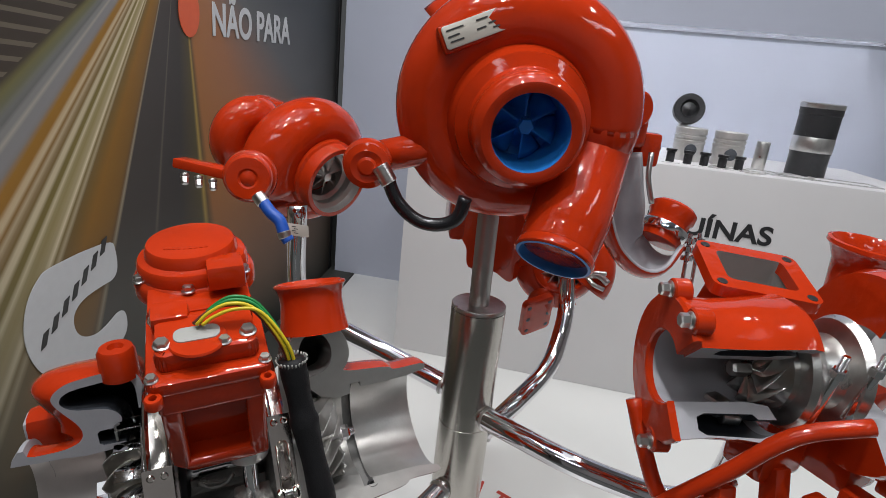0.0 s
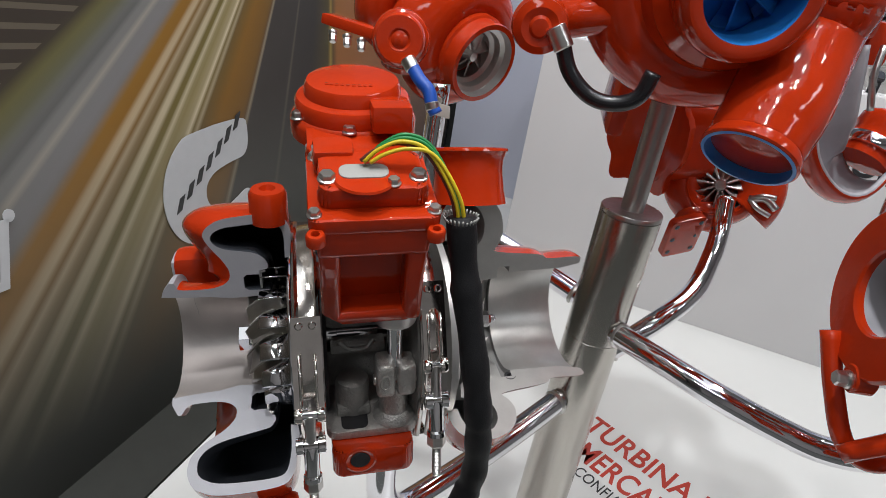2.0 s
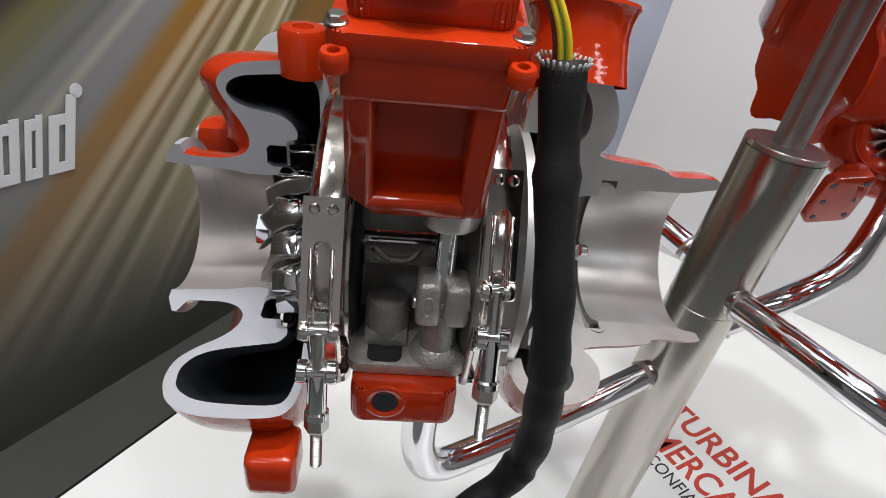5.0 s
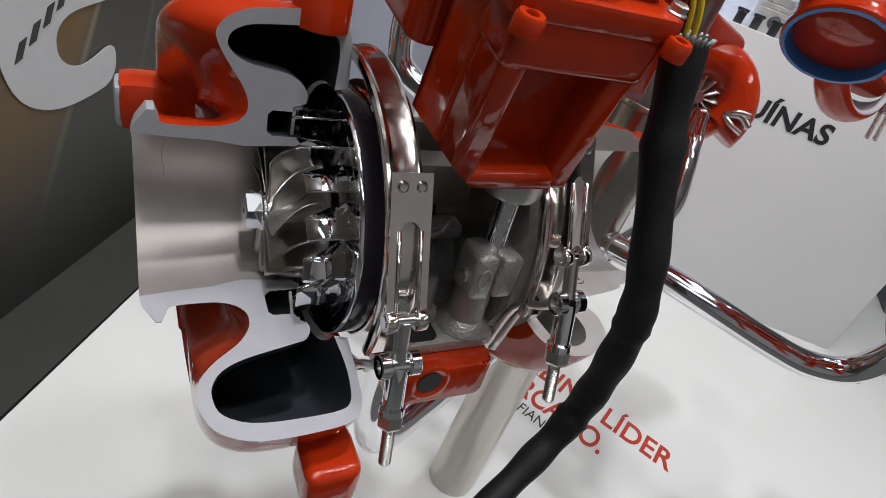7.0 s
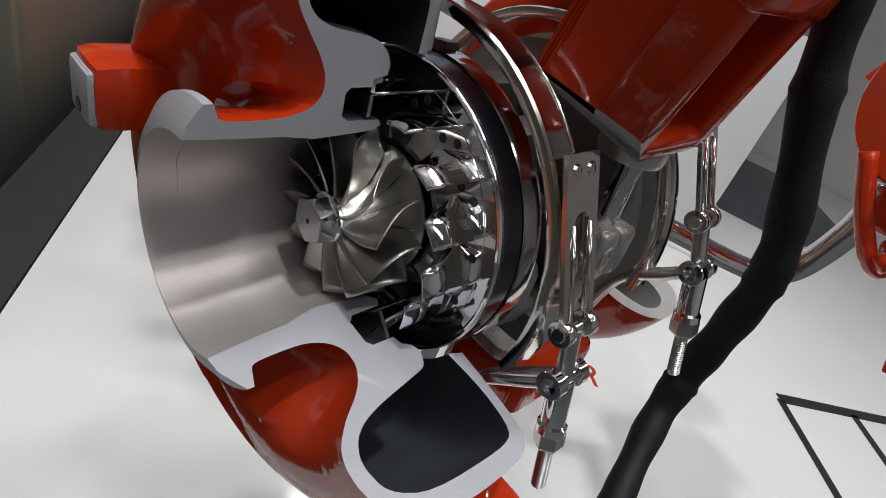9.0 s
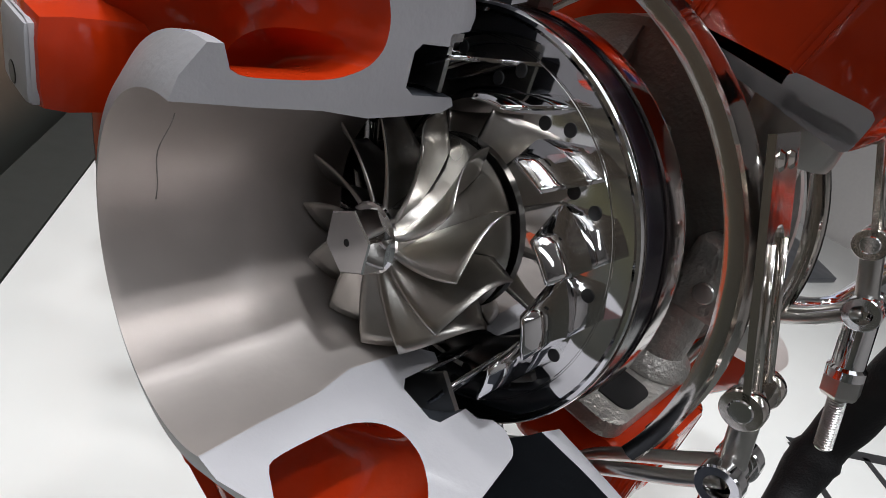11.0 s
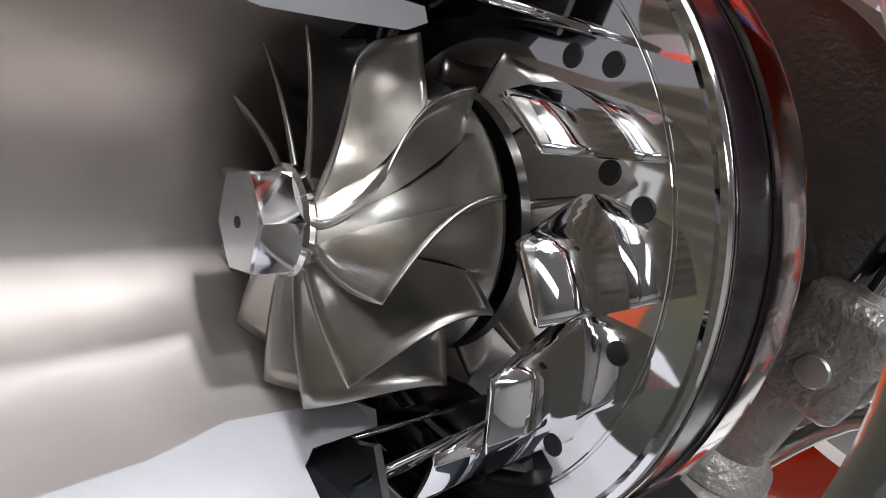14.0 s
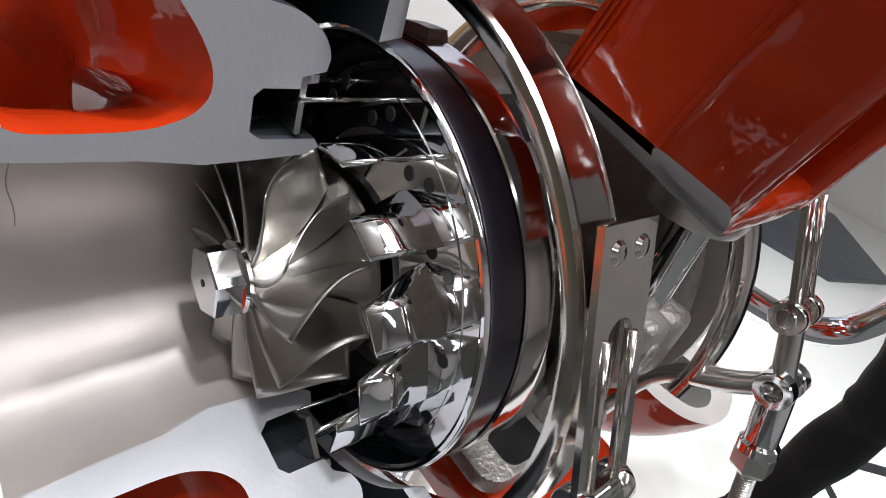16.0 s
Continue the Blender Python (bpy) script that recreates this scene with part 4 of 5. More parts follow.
part("post", turned([(0, 0), (0.0425, 0), (0.0425, 0.535), (0.0419, 0.5355), (0.0419, 0.5365), (0.0425, 0.537), (0.0425, 0.735), (0, 0.735)], Matrix(), 64), BRUSHED, stand, "brushed stainless post")
part("post_cap", turned([(0, 0.735), (0.041, 0.735), (0.0425, 0.7365), (0.0425, 0.741), (0.0415, 0.7425), (0.019, 0.7425), (0, 0.7425)], Matrix(), 64), STEEL, stand)
part("upper_rod", rod(st((PX, PY, 0.07)), st((0.492, 0.172, 0.30)), 0.0158, 32), ROD_STEEL, stand, "dull turned steel rod")
ARMS = (
    (((0.505, 0.175, -0.105), (0.535, 0.085, -0.095), (0.580, 0.010, -0.098), (0.640, -0.040, -0.112), (0.690, -0.078, -0.118), (0.722, -0.112, -0.095), (0.722, -0.135, -0.02), (0.715, -0.14, 0.05)), 0.0172),
    (((0.495, 0.18, -0.238), (0.37, 0.115, -0.266), (0.25, 0.055, -0.286), (0.19, 0.022, -0.283), (0.165, 0.012, -0.245), (0.158, 0.012, -0.17), (0.152, 0.010, -0.09)), 0.0178),
    (((0.510, 0.180, -0.185), (0.589, 0.165, -0.098), (0.664, 0.195, -0.060), (0.725, 0.250, -0.025), (0.757, 0.289, 0.010), (0.768, 0.315, 0.06)), 0.0160),
    (((0.50, 0.19, -0.085), (0.40, 0.30, -0.053), (0.30, 0.41, -0.02), (0.27, 0.43, 0.03), (0.265, 0.42, 0.18)), 0.0165),
)
for pts, r in ARMS:
    part("arm", tube(spline([st(p) for p in pts], 8), r, 24), CHROME_TUBE, stand, "chromed tube arm")
    p0, p1 = st(pts[0]), st(pts[1])
    d = (p1 - p0).normalized()
    part("weld_collar", turned([(r, 0), (r + 0.0022, 0.001), (r + 0.0026, 0.004), (r, 0.007)], along(p0 + d * 0.037, p1), 32), STEEL, stand)


def scroll(R, r0, r1, a0, a1, seg=64, ring=20, rise=0.0):
    """A snail shell: a tube round z whose bore grows from r0 to r1."""
    bm = bmesh.new()
    rings = []
    for i in range(seg + 1):
        k = i / seg
        a = radians(a0 + (a1 - a0) * k)
        r = r0 + (r1 - r0) * k
        c = Vector((math.cos(a), math.sin(a), 0))
        ctr = c * (R + r - r0) + Vector((0, 0, rise * k))
        rings.append([ctr + (c * math.cos(TAU * j / ring) + Vector((0, 0, 1)) * math.sin(TAU * j / ring)) * r for j in range(ring)])
    vs = grid_faces(bm, rings)
    bm.faces.new(vs[0])
    bm.faces.new(vs[-1])
    smooth(bm, 50)
    return bm, rings[-1], ctr, Vector((-math.sin(a), math.cos(a), 0))


# large turbocharger with a blue inlet
ax0 = Vector((0.4906, 0.1358, 0.379))
zz = Vector((-0.33, -0.93, -0.13)).normalized()
BS = 1.20
xx = Vector((0, 0, 1)).cross(zz).normalized()
yy = zz.cross(xx)
BIG = Matrix(((xx.x, yy.x, zz.x, ax0.x), (xx.y, yy.y, zz.y, ax0.y), (xx.z, yy.z, zz.z, ax0.z), (0, 0, 0, 1))) @ Matrix.Scale(BS, 4)
big = thing("turbocharger", BIG, "large red turbocharger with a blue painted inlet on the post", "turbocharger", "turbochargers on the stand")
bm, last, ctr, tdir = scroll(0.084, 0.034, 0.047, 330, -4, 72)
vol = part("compressor_housing", bm, RED, big, "red volute")
binv = BIG.inverted()
OUT = Vector((0.507, 0.0217, 0.2104))
ODIR = Vector((-0.514, -0.386, -0.766)).normalized()
c_w = BIG @ ctr
pth = spline([ctr, ctr - tdir * 0.03] + [binv @ (OUT - ODIR * s) for s in (0.075, 0.035, 0.012)], 8)
duct = tube(pth, [0.0466 - 0.006 * (i / (len(pth) - 1)) for i in range(len(pth))], 32)
turned([(0.0467 * math.sin(radians(a)), -0.0467 * math.cos(radians(a))) for a in range(0, 181, 9)], Matrix.Translation(ctr), 32, bm=duct)
part("outlet_duct", duct, RED, vol)
o0 = pth[-1]
o1 = binv @ (BIG @ o0 + ODIR * 0.02)
part("outlet_rim", turned([(0.034, -0.030), (0.036, -0.010), (0.041, 0.0), (0.0425, 0.004), (0.0425, 0.009), (0.041, 0.0105), (0.0385, 0.0105)], along(o0, o1), 48), RED, vol)
part("outlet_lining", turned([(0.0405, 0.0108), (0.0375, 0.0112), (0.0365, 0.0), (0.034, -0.008), (0.0, -0.010)], along(o0, o1), 48), BLUE, vol, "blue painted outlet bore")
part("cover_disc", turned([(0, -0.03), (0.10, -0.03), (0.10, 0.012), (0.085, 0.03), (0.0, 0.035)], Matrix(), 64), RED, vol)
part("inlet_neck", turned([(0.088, 0.012), (0.078, 0.034), (0.074, 0.040), (0.070, 0.052), (0.0695, 0.057), (0.064, 0.060), (0.0575, 0.064), (0.0555, 0.078), (0.0565, 0.081), (0.0555, 0.090), (0.0530, 0.096), (0.0485, 0.1005), (0.0440, 0.101), (0.0385, 0.0995)], Matrix(), 64), RED, vol)
part("inlet_lining", turned([(0.0387, 0.0996), (0.0380, 0.097), (0.0375, 0.06), (0.0370, 0.04), (0.0, 0.036)], Matrix(), 64), BLUE, vol, "blue painted inlet bore")
imp = part("impeller", turned([(0, 0.066), (0.008, 0.065), (0.011, 0.056), (0.018, 0.044), (0.03, 0.038), (0, 0.037)], Matrix(), 40), BLUE, big, "blue painted impeller")
for i in range(6):
    bm = blade_mesh(8, 4, hub=lambda u: (0.062 - 0.02 * u, 0.008 + 0.010 * u), tip=lambda u: (0.060 - 0.018 * u, 0.036), twist=lambda u, v: radians(45 * u), thick=0.0008)
    bm.transform(Matrix.Rotation(radians(90), 4, "Y") @ Matrix.Scale(-1, 4, (1, 0, 0)))
    part("blade", bm, BLUE, imp, m=Matrix.Rotation(TAU * i / 6, 4, "Z"))
part("impeller_nut", hexa((0, 0, 0.062), (0, 0, 0.073), 0.0085), BLUE, imp)
pl = Matrix.Translation((-0.058, 0.084, 0.0420)) @ pose(0, 0, 0, -14, 8, 24)
plate = part("data_plate", slab(rounded(0.066, 0.022, 0.003), 0, 0.0015, 0.0004), PLATE, big, "riveted metal data plate")
plate.matrix_basis = pl
for k, (w, x, y) in enumerate(((0.018, -0.02, 0.006), (0.012, -0.023, 0.0), (0.014, -0.021, -0.005), (0.012, 0.008, 0.006), (0.014, 0.02, 0.0), (0.012, 0.022, -0.005), (0.01, 0.005, -0.002))):
    part("printed_line", box((w, 0.0016, 0.0004), (x, y, 0.0018)), INK, plate)
part("plate_seat", box((0.072, 0.028, 0.02), (0, 0, -0.0105), 0.004, m=pl), RED, big)
for a in (105, 160, 200, 245, 60):
    part("casting_boss", turned([(0, 0), (0.013, 0), (0.012, 0.004), (0, 0.005)], Matrix.Translation((0.088 * math.cos(radians(a)), 0.088 * math.sin(radians(a)), 0.032)), 24), RED, big)
# actuator canister and hose
CAN = BIG.inverted() @ along((0.299, 0.149, 0.302), (0.282, 0.10, 0.298)) @ Matrix.Scale(1.0, 4)
can = part("actuator_canister", turned([(0, -0.05), (0.019, -0.05), (0.019, -0.02), (0.030, -0.014), (0.031, -0.002), (0.0285, 0.004), (0.0285, 0.012), (0.020, 0.016), (0.012, 0.0145), (0.009, 0.0175), (0, 0.018)], CAN, 48), RED, big, "red actuator canister")
inv = BIG.inverted()
part("canister_bracket", tube([inv @ Vector((0.318, 0.19, 0.302)), inv @ Vector((0.40, 0.15, 0.33))], 0.018, 16), RED, big)
part("hose", tube(spline([inv @ Vector(p) for p in ((0.316, 0.122, 0.292), (0.330, 0.115, 0.262), (0.352, 0.100, 0.242), (0.376, 0.085, 0.240), (0.394, 0.074, 0.252), (0.400, 0.070, 0.278))], 6), 0.0072, 16), RUBBER, big, "glossy black rubber hose")
part("hose_fitting", rod(inv @ Vector((0.308, 0.128, 0.304)), inv @ Vector((0.320, 0.120, 0.284)), 0.009), STEEL, big)
# bearing section and turbine behind
part("centre_section", turned([(0, -0.10), (0.06, -0.10), (0.06, -0.07), (0.045, -0.06), (0.05, -0.03), (0, -0.03)], Matrix(), 40), CAST, big)
bm, _, _, _ = scroll(0.07, 0.036, 0.05, 180, 500, 56)
bm.transform(Matrix.Translation((0, 0, -0.15)))
part("turbine_housing", bm, RED, big)
part("turbine_core", turned([(0, -0.20), (0.07, -0.20), (0.08, -0.11), (0, -0.11)], Matrix(), 40), RED, big)
bm = box((0.02, 0.12, 0.09), (-0.035, -0.135, -0.12), 0.006)
part("mounting_flange", bm, RED, big)

# turbocharger behind the post, with a cut scroll
T3 = Vector((0.766, 0.338, 0.060))
back = thing("turbocharger", Matrix.Translation(T3), "red turbocharger with a cut scroll behind the post", "turbocharger", "turbochargers on the stand")


def b3(p):
    return Vector(p) - T3


cw = along(b3((0.776, 0.352, 0.070)), b3((0.776, 0.352, 0.070)) + Vector((-0.58, -0.78, 0.20)))
bm, _, _, _ = scroll(0.056, 0.030, 0.042, 300, -30, 64)
bm.transform(cw)
part("turbine_housing", bm, RED, back)
part("scroll_face", turned([(0, -0.035), (0.070, -0.035), (0.074, 0.010), (0.066, 0.026), (0.056, 0.033), (0.052, 0.034), (0.050, 0.030), (0.047, 0.029)], cw, 56), RED, back)
part("bore", turned([(0.0475, 0.029), (0.0455, 0.028), (0.044, 0.004), (0, 0.002)], cw, 48), CAVITY, back)
wh = part("turbine_wheel", turned([(0, 0.034), (0.009, 0.033), (0.012, 0.026), (0.015, 0.006), (0, 0.006)], cw, 32), STEEL, back, "bare steel turbine wheel")
for i in range(12):
    bm = blade_mesh(6, 3, hub=lambda u: (0.029 - 0.016 * u, 0.010), tip=lambda u: (0.027 - 0.014 * u, 0.042), twist=lambda u, v: radians(35 * u), thick=0.0009)
    bm.transform(cw @ Matrix.Rotation(TAU * i / 12, 4, "Z") @ Matrix.Rotation(radians(90), 4, "Y") @ Matrix.Scale(-1, 4, (1, 0, 0)))
    part("blade", bm, STEEL, wh)
# wastegate lever beside the bore
lv = [cw @ Vector(p) for p in ((0.050, -0.010, 0.036), (0.072, -0.004, 0.044), (0.092, -0.016, 0.044))]
bm = tube(spline(lv, 5), 0.0065, 12)
for dy in (-0.012, 0.010):
    tube(spline([lv[0], cw @ Vector((0.066, -0.010 + dy, 0.046)), cw @ Vector((0.086, -0.012 + dy * 1.4, 0.046))], 5), 0.0045, 10, bm)
part("wastegate_lever", bm, STEEL, back, "bare steel lever")
# inlet duct with a scalloped flange, beside the upper rod
fn = Vector((-0.88, -0.44, -0.12)).normalized()
fm = along(b3((0.640, 0.405, 0.135)), b3((0.640, 0.405, 0.135)) + fn)
pts = []
for k in range(48):
    a = TAU * k / 48
    rr = 1.0 + 0.10 * math.cos(6 * a)
    pts.append((0.072 * rr * math.copysign(abs(math.cos(a)) ** 0.6, math.cos(a)), 0.098 * rr * math.copysign(abs(math.sin(a)) ** 0.6, math.sin(a))))
part("inlet_flange", slab(pts, -0.012, 0.006, 0.002, fm), RED, back, "scalloped red flange")
b = bmesh.new()
rings = []
for c, sx, sy in ((b3((0.645, 0.405, 0.135)), 0.050, 0.078), (b3((0.700, 0.395, 0.138)), 0.050, 0.070), (b3((0.790, 0.385, 0.135)), 0.055, 0.048)):
    rings.append([c + Vector((-0.35, 0.88, 0)) * (x * sx / 0.05) + Vector((0, 0, 1)) * (y * sy / 0.05) for x, y in rounded(0.1, 0.1, 0.02)])
vs = grid_faces(b, rings)
b.faces.new(vs[-1])
smooth(b, 40)
part("inlet_duct", b, RED, back)
# square flange that hangs below
fm = along(b3((0.716, 0.318, -0.022)), b3((0.716, 0.318, -0.022)) + Vector((0.10, -0.93, -0.30))) @ pose(0, 0, 0, 0, 0, 14)
bm = slab(rounded(0.066, 0.088, 0.010), -0.014, 0.0, 0.002, fm)
fl = part("mounting_flange", bm, RED, back, "square red flange with bolt holes")
for sx in (-1, 1):
    for sy in (-1, 0, 1):
        a, c = fm @ Vector((sx * 0.023, sy * 0.031, -0.001)), fm @ Vector((sx * 0.023, sy * 0.031, 0.0008))
        # hole shown by a dark disc, shade put into the colour
        part("bolt_hole", rod(a, c, 0.0045, 16), DARK, fl)
part("flange_neck", tube([b3((0.722, 0.33, -0.01)), b3((0.76, 0.36, 0.03))], 0.026, 20), RED, back)
# open cut scroll, red outside and pale grey within
gut = spline([b3((0.672, 0.125, 0.322)), b3((0.688, 0.118, 0.265)), b3((0.716, 0.116, 0.205)), b3((0.762, 0.120, 0.172)), b3((0.806, 0.135, 0.190))], 8)
bm = bmesh.new()
rows = []
for i, p in enumerate(gut):
    d = (gut[min(i + 1, len(gut) - 1)] - gut[max(i - 1, 0)]).normalized()
    u = Vector((-0.45, -0.75, 0.35)).cross(d).normalized()
    v = d.cross(u)
    w = 0.046 - 0.010 * i / (len(gut) - 1)
    row = [p + (u * math.cos(radians(a)) + v * math.sin(radians(a))) * w for a in range(133, 334, 20)]
    inn = [p + (u * math.cos(radians(a)) + v * math.sin(radians(a))) * (w - 0.007) for a in range(333, 132, -20)]
    rows.append(row + inn)
vs = grid_faces(bm, rows, mats=[0] * 10 + [1] + [1] * 10 + [1])
bm.faces.new(vs[0]).material_index = 1
bm.faces.new(vs[-1]).material_index = 1
smooth(bm, 50)
part("cut_scroll", bm, [RED, GREY_CUT], back, "scroll cut open, pale grey inside")
cl = along(b3((0.806, 0.140, 0.205)), b3((0.842, 0.150, 0.262)))
part("pipe_clamp", turned([(0.034, -0.008), (0.039, -0.007), (0.041, 0), (0.039, 0.007), (0.034, 0.008)], cl, 48), CHROME, back, "polished pipe clamp")
part("pipe_end", turned([(0, -0.02), (0.033, -0.02), (0.034, 0.020), (0.038, 0.026), (0.038, 0.040), (0.034, 0.044), (0, 0.044)], cl, 40), RED, back)
for k in range(2):
    a, c = b3((0.868 - 0.022 * k, 0.120, 0.205)), b3((0.852 - 0.022 * k, 0.100, 0.125))
    spring = stud(a, c, 0.004)
    for q in (0.15, 0.32, 0.49):
        m = a + (c - a) * q
        turned([(0.004, -0.005), (0.0095, -0.004), (0.0095, 0.004), (0.004, 0.005)], along(m, c), 20, bm=spring)
    part("spring_stud", spring, CHROME, back)
bm = box((0.05, 0.07, 0.05), b3((0.700, 0.165, 0.362)), 0.012, seg=3)
rod(b3((0.690, 0.12, 0.395)), b3((0.690, 0.19, 0.395)), 0.026, bm=bm)
box((0.040, 0.026, 0.052), b3((0.742, 0.150, 0.335)), 0.007, bm=bm, m=None)
part("upper_casting", bm, RED, back, "rough red casting above the cut scroll")
part("link_rod", tube(spline([b3((0.722, 0.115, 0.335)), b3((0.716, 0.105, 0.30)), b3((0.728, 0.10, 0.262))], 5), 0.004, 8), STEEL, back)

# cutaway turbocharger on the far arm
R4 = Matrix.Translation((0.73, -0.14, 0.13))
right = thing("cutaway_turbocharger", R4, "red turbocharger with a square top flange and a cut open barrel", "turbocharger", "turbochargers on the stand")
# its shaft runs from the end plate away to the right
xr = Vector((0.914, -0.39, 0.06)).normalized()
F0 = Vector((0.548, -0.150, 0.150))
side = Vector((0, 0, 1)).cross(xr).normalized()
RM = Matrix.Translation(Vector((-0.73, 0.14, -0.13))) @ Matrix(((xr.x, side.x, 0, F0.x), (xr.y, side.y, 0, F0.y), (xr.z, side.z, 1, F0.z), (0, 0, 0, 1)))
R_PROF = [(0.0, 0.038), (0.045, 0.037), (0.075, 0.036), (0.098, 0.040), (0.104, 0.054), (0.085, 0.054), (0.08, 0.049), (0.03, 0.049), (0.022, 0.053), (0.022, 0.066), (0.03, 0.071), (0.085, 0.073), (0.10, 0.068), (0.112, 0.066), (0.118, 0.074), (0.105, 0.080), (0.06, 0.074), (0.03, 0.073), (0.0, 0.076)]
bm = lathe_x(R_PROF, 56, 42, 318, mats=[1, 1, 1, 1, 2, 2, 2, 2, 2, 2, 2, 2, 1, 0, 0, 0, 0, 0, 0], closed=True)
for f in bm.faces:
    if len(f.verts) > 4:
        f.material_index = 1
bm.transform(RM)
barrel = part("compressor_housing", bm, [RED, GREY_CUT, CAVITY], right, "barrel cut open, pale cut faces")
bm = lathe_x([(0.0, 0.038), (0.0, 0.0785), (-0.005, 0.0790), (-0.008, 0.0760), (-0.008, 0.040), (-0.006, 0.038)], 64, 46, 322, closed=True)
bm.transform(RM)
endp = part("end_plate", bm, RED, barrel, "red end plate")
for a in (60, 100, 282):
    p = RM @ around(-0.008, 0.083, radians(a))
    ear = rod(RM @ around(0.010, 0.081, radians(a)), RM @ around(-0.0085, 0.081, radians(a)), 0.0135, 24)
    part("bolt_ear", ear, RED, barrel)
    dd = (RM.to_3x3() @ Vector((-1, 0, 0)))
    bolt(endp, p, dd, 0.0072, 0.010)
bm = lathe_x([(0.085, 0.0), (0.09, 0.018), (0.11, 0.040), (0.116, 0.040), (0.116, 0.0)], 40)
bm.transform(RM)
w4 = part("compressor_wheel", bm, STEEL, right)
for i in range(10):
    b = blade_mesh(6, 3, hub=lambda u: (0.085 + 0.026 * u, 0.010 + 0.020 * u * u), tip=lambda u: (0.080 + 0.028 * u, 0.036), twist=lambda u, v: radians(-50 * (1 - u)), thick=0.0008)
    b.transform(RM @ Matrix.Rotation(TAU * i / 10, 4, "X"))
    part("blade", b, STEEL, w4)
b = hexa((0.086, 0, 0), (0.066, 0, 0), 0.009)
b.transform(RM)
part("shaft_nut", b, STEEL, w4)
b = lathe_x([(0.116, 0.0), (0.116, 0.058), (0.122, 0.062), (0.130, 0.058), (0.134, 0.04), (0.165, 0.04), (0.170, 0.056), (0.178, 0.06), (0.184, 0.052), (0.19, 0.03), (0.19, 0)], 48)
b.transform(RM)
part("centre_section", b, STEEL, right, "bright clamped centre section")
for xo, y in ((0.128, -0.05), (0.170, -0.045)):
    b = rod((xo, y, -0.03), (xo + 0.006, y - 0.008, 0.025), 0.0055)
    stud((xo + 0.006, y - 0.008, 0.025), (xo + 0.009, y - 0.010, 0.048), 0.004, b)
    hexa((xo + 0.006, y - 0.008, 0.025), (xo + 0.007, y - 0.009, 0.034), 0.0075, b)
    b.transform(RM)
    part("clamp_stud", b, CHROME, right)
# top inlet with its square flange
fq = Matrix.Translation(Vector((0.676, -0.128, 0.243)) - Vector((0.73, -0.14, 0.13))) @ pose(0, 0, 0, 14, 4, -30)
b = bmesh.new()
out_l, in_l = rounded(0.118, 0.098, 0.012), rounded(0.078, 0.060, 0.008)
vo, vi = [b.verts.new((x, y, 0)) for x, y in out_l], [b.verts.new((x, y, 0)) for x, y in in_l]
n = len(vo)
for i in range(n):
    b.faces.new((vo[i], vo[(i + 1) % n], vi[(i + 1) % n], vi[i]))
g = bmesh.ops.extrude_face_region(b, geom=b.faces[:])
bmesh.ops.translate(b, verts=[v for v in g["geom"] if isinstance(v, bmesh.types.BMVert)], vec=(0, 0, -0.014))
bmesh.ops.recalc_face_normals(b, faces=b.faces)
b.transform(fq)
flange = part("inlet_flange", b, RED, right, "square red flange with four holes")
for sx in (-1, 1):
    for sy in (-1, 1):
        # dark disc paints the shade of each flange hole
        part("bolt_hole", rod(fq @ Vector((sx * 0.048, sy * 0.039, -0.0005)), fq @ Vector((sx * 0.048, sy * 0.039, 0.0008)), 0.0055, 16), DARK, flange)
b = bmesh.new()
rings = []
for z, s, sh in ((0, 1.0, 0), (-0.03, 0.92, 0.006), (-0.07, 0.75, 0.02)):
    rings.append([fq @ Vector((x * s + sh, y * s, z)) for x, y in in_l])
grid_faces(b, rings)
b.faces.new([b.verts[i] for i in range(0)] or [b.verts.new(p) for p in rings[-1]])
part("inlet_throat", b, HOLLOW, flange, "grey throat")
b = bmesh.new()
rings = []
for z, s in ((-0.012, 1.16), (-0.03, 1.1), (-0.075, 1.2), (-0.11, 1.3)):
    rings.append([fq @ Vector((x * s + 0.01, y * s, z)) for x, y in in_l])
grid_faces(b, rings)
smooth(b, 50)
part("inlet_duct", b, RED, right)
# tall horn, cradle and lower castings
hm = along(Vector((0.855, -0.135, 0.18)) - Vector((0.73, -0.14, 0.13)), Vector((0.858, -0.15, 0.4)) - Vector((0.73, -0.14, 0.13)))
part("outlet_horn", turned([(0.03, -0.03), (0.032, 0.03), (0.036, 0.065), (0.044, 0.082), (0.0485, 0.086), (0.048, 0.091), (0.044, 0.092), (0.034, 0.08), (0.028, 0.03), (0, 0.0)], hm, 48), RED, right, "flared red horn")


def q4(*p):
    return Vector(p) - Vector((0.73, -0.14, 0.13))


b = lathe_x([(0.20, 0.05), (0.20, 0.105), (0.215, 0.11), (0.25, 0.10), (0.25, 0.05)], 40, 70, 320, mats=[0, 0, 0, 0, 1], closed=True)
for f in b.faces:
    if len(f.verts) > 4:
        f.material_index = 1
b.transform(RM)
part("turbine_housing", b, [RED, GREY_CUT], right)
b = tube(spline([q4(0.541, -0.185, 0.0), q4(0.582, -0.222, 0.062), q4(0.623, -0.252, 0.118), q4(0.68, -0.285, 0.14)], 6), 0.009, 14)
part("cradle_bar", b, RED, right, "red cradle bar")
b = tube(spline([q4(0.546, -0.117, 0.09), q4(0.550, -0.145, 0.04), q4(0.556, -0.175, 0.0), q4(0.59, -0.19, -0.012), q4(0.66, -0.18, 0.0)], 6), 0.009, 14)
part("cradle_bar", b, RED, right)
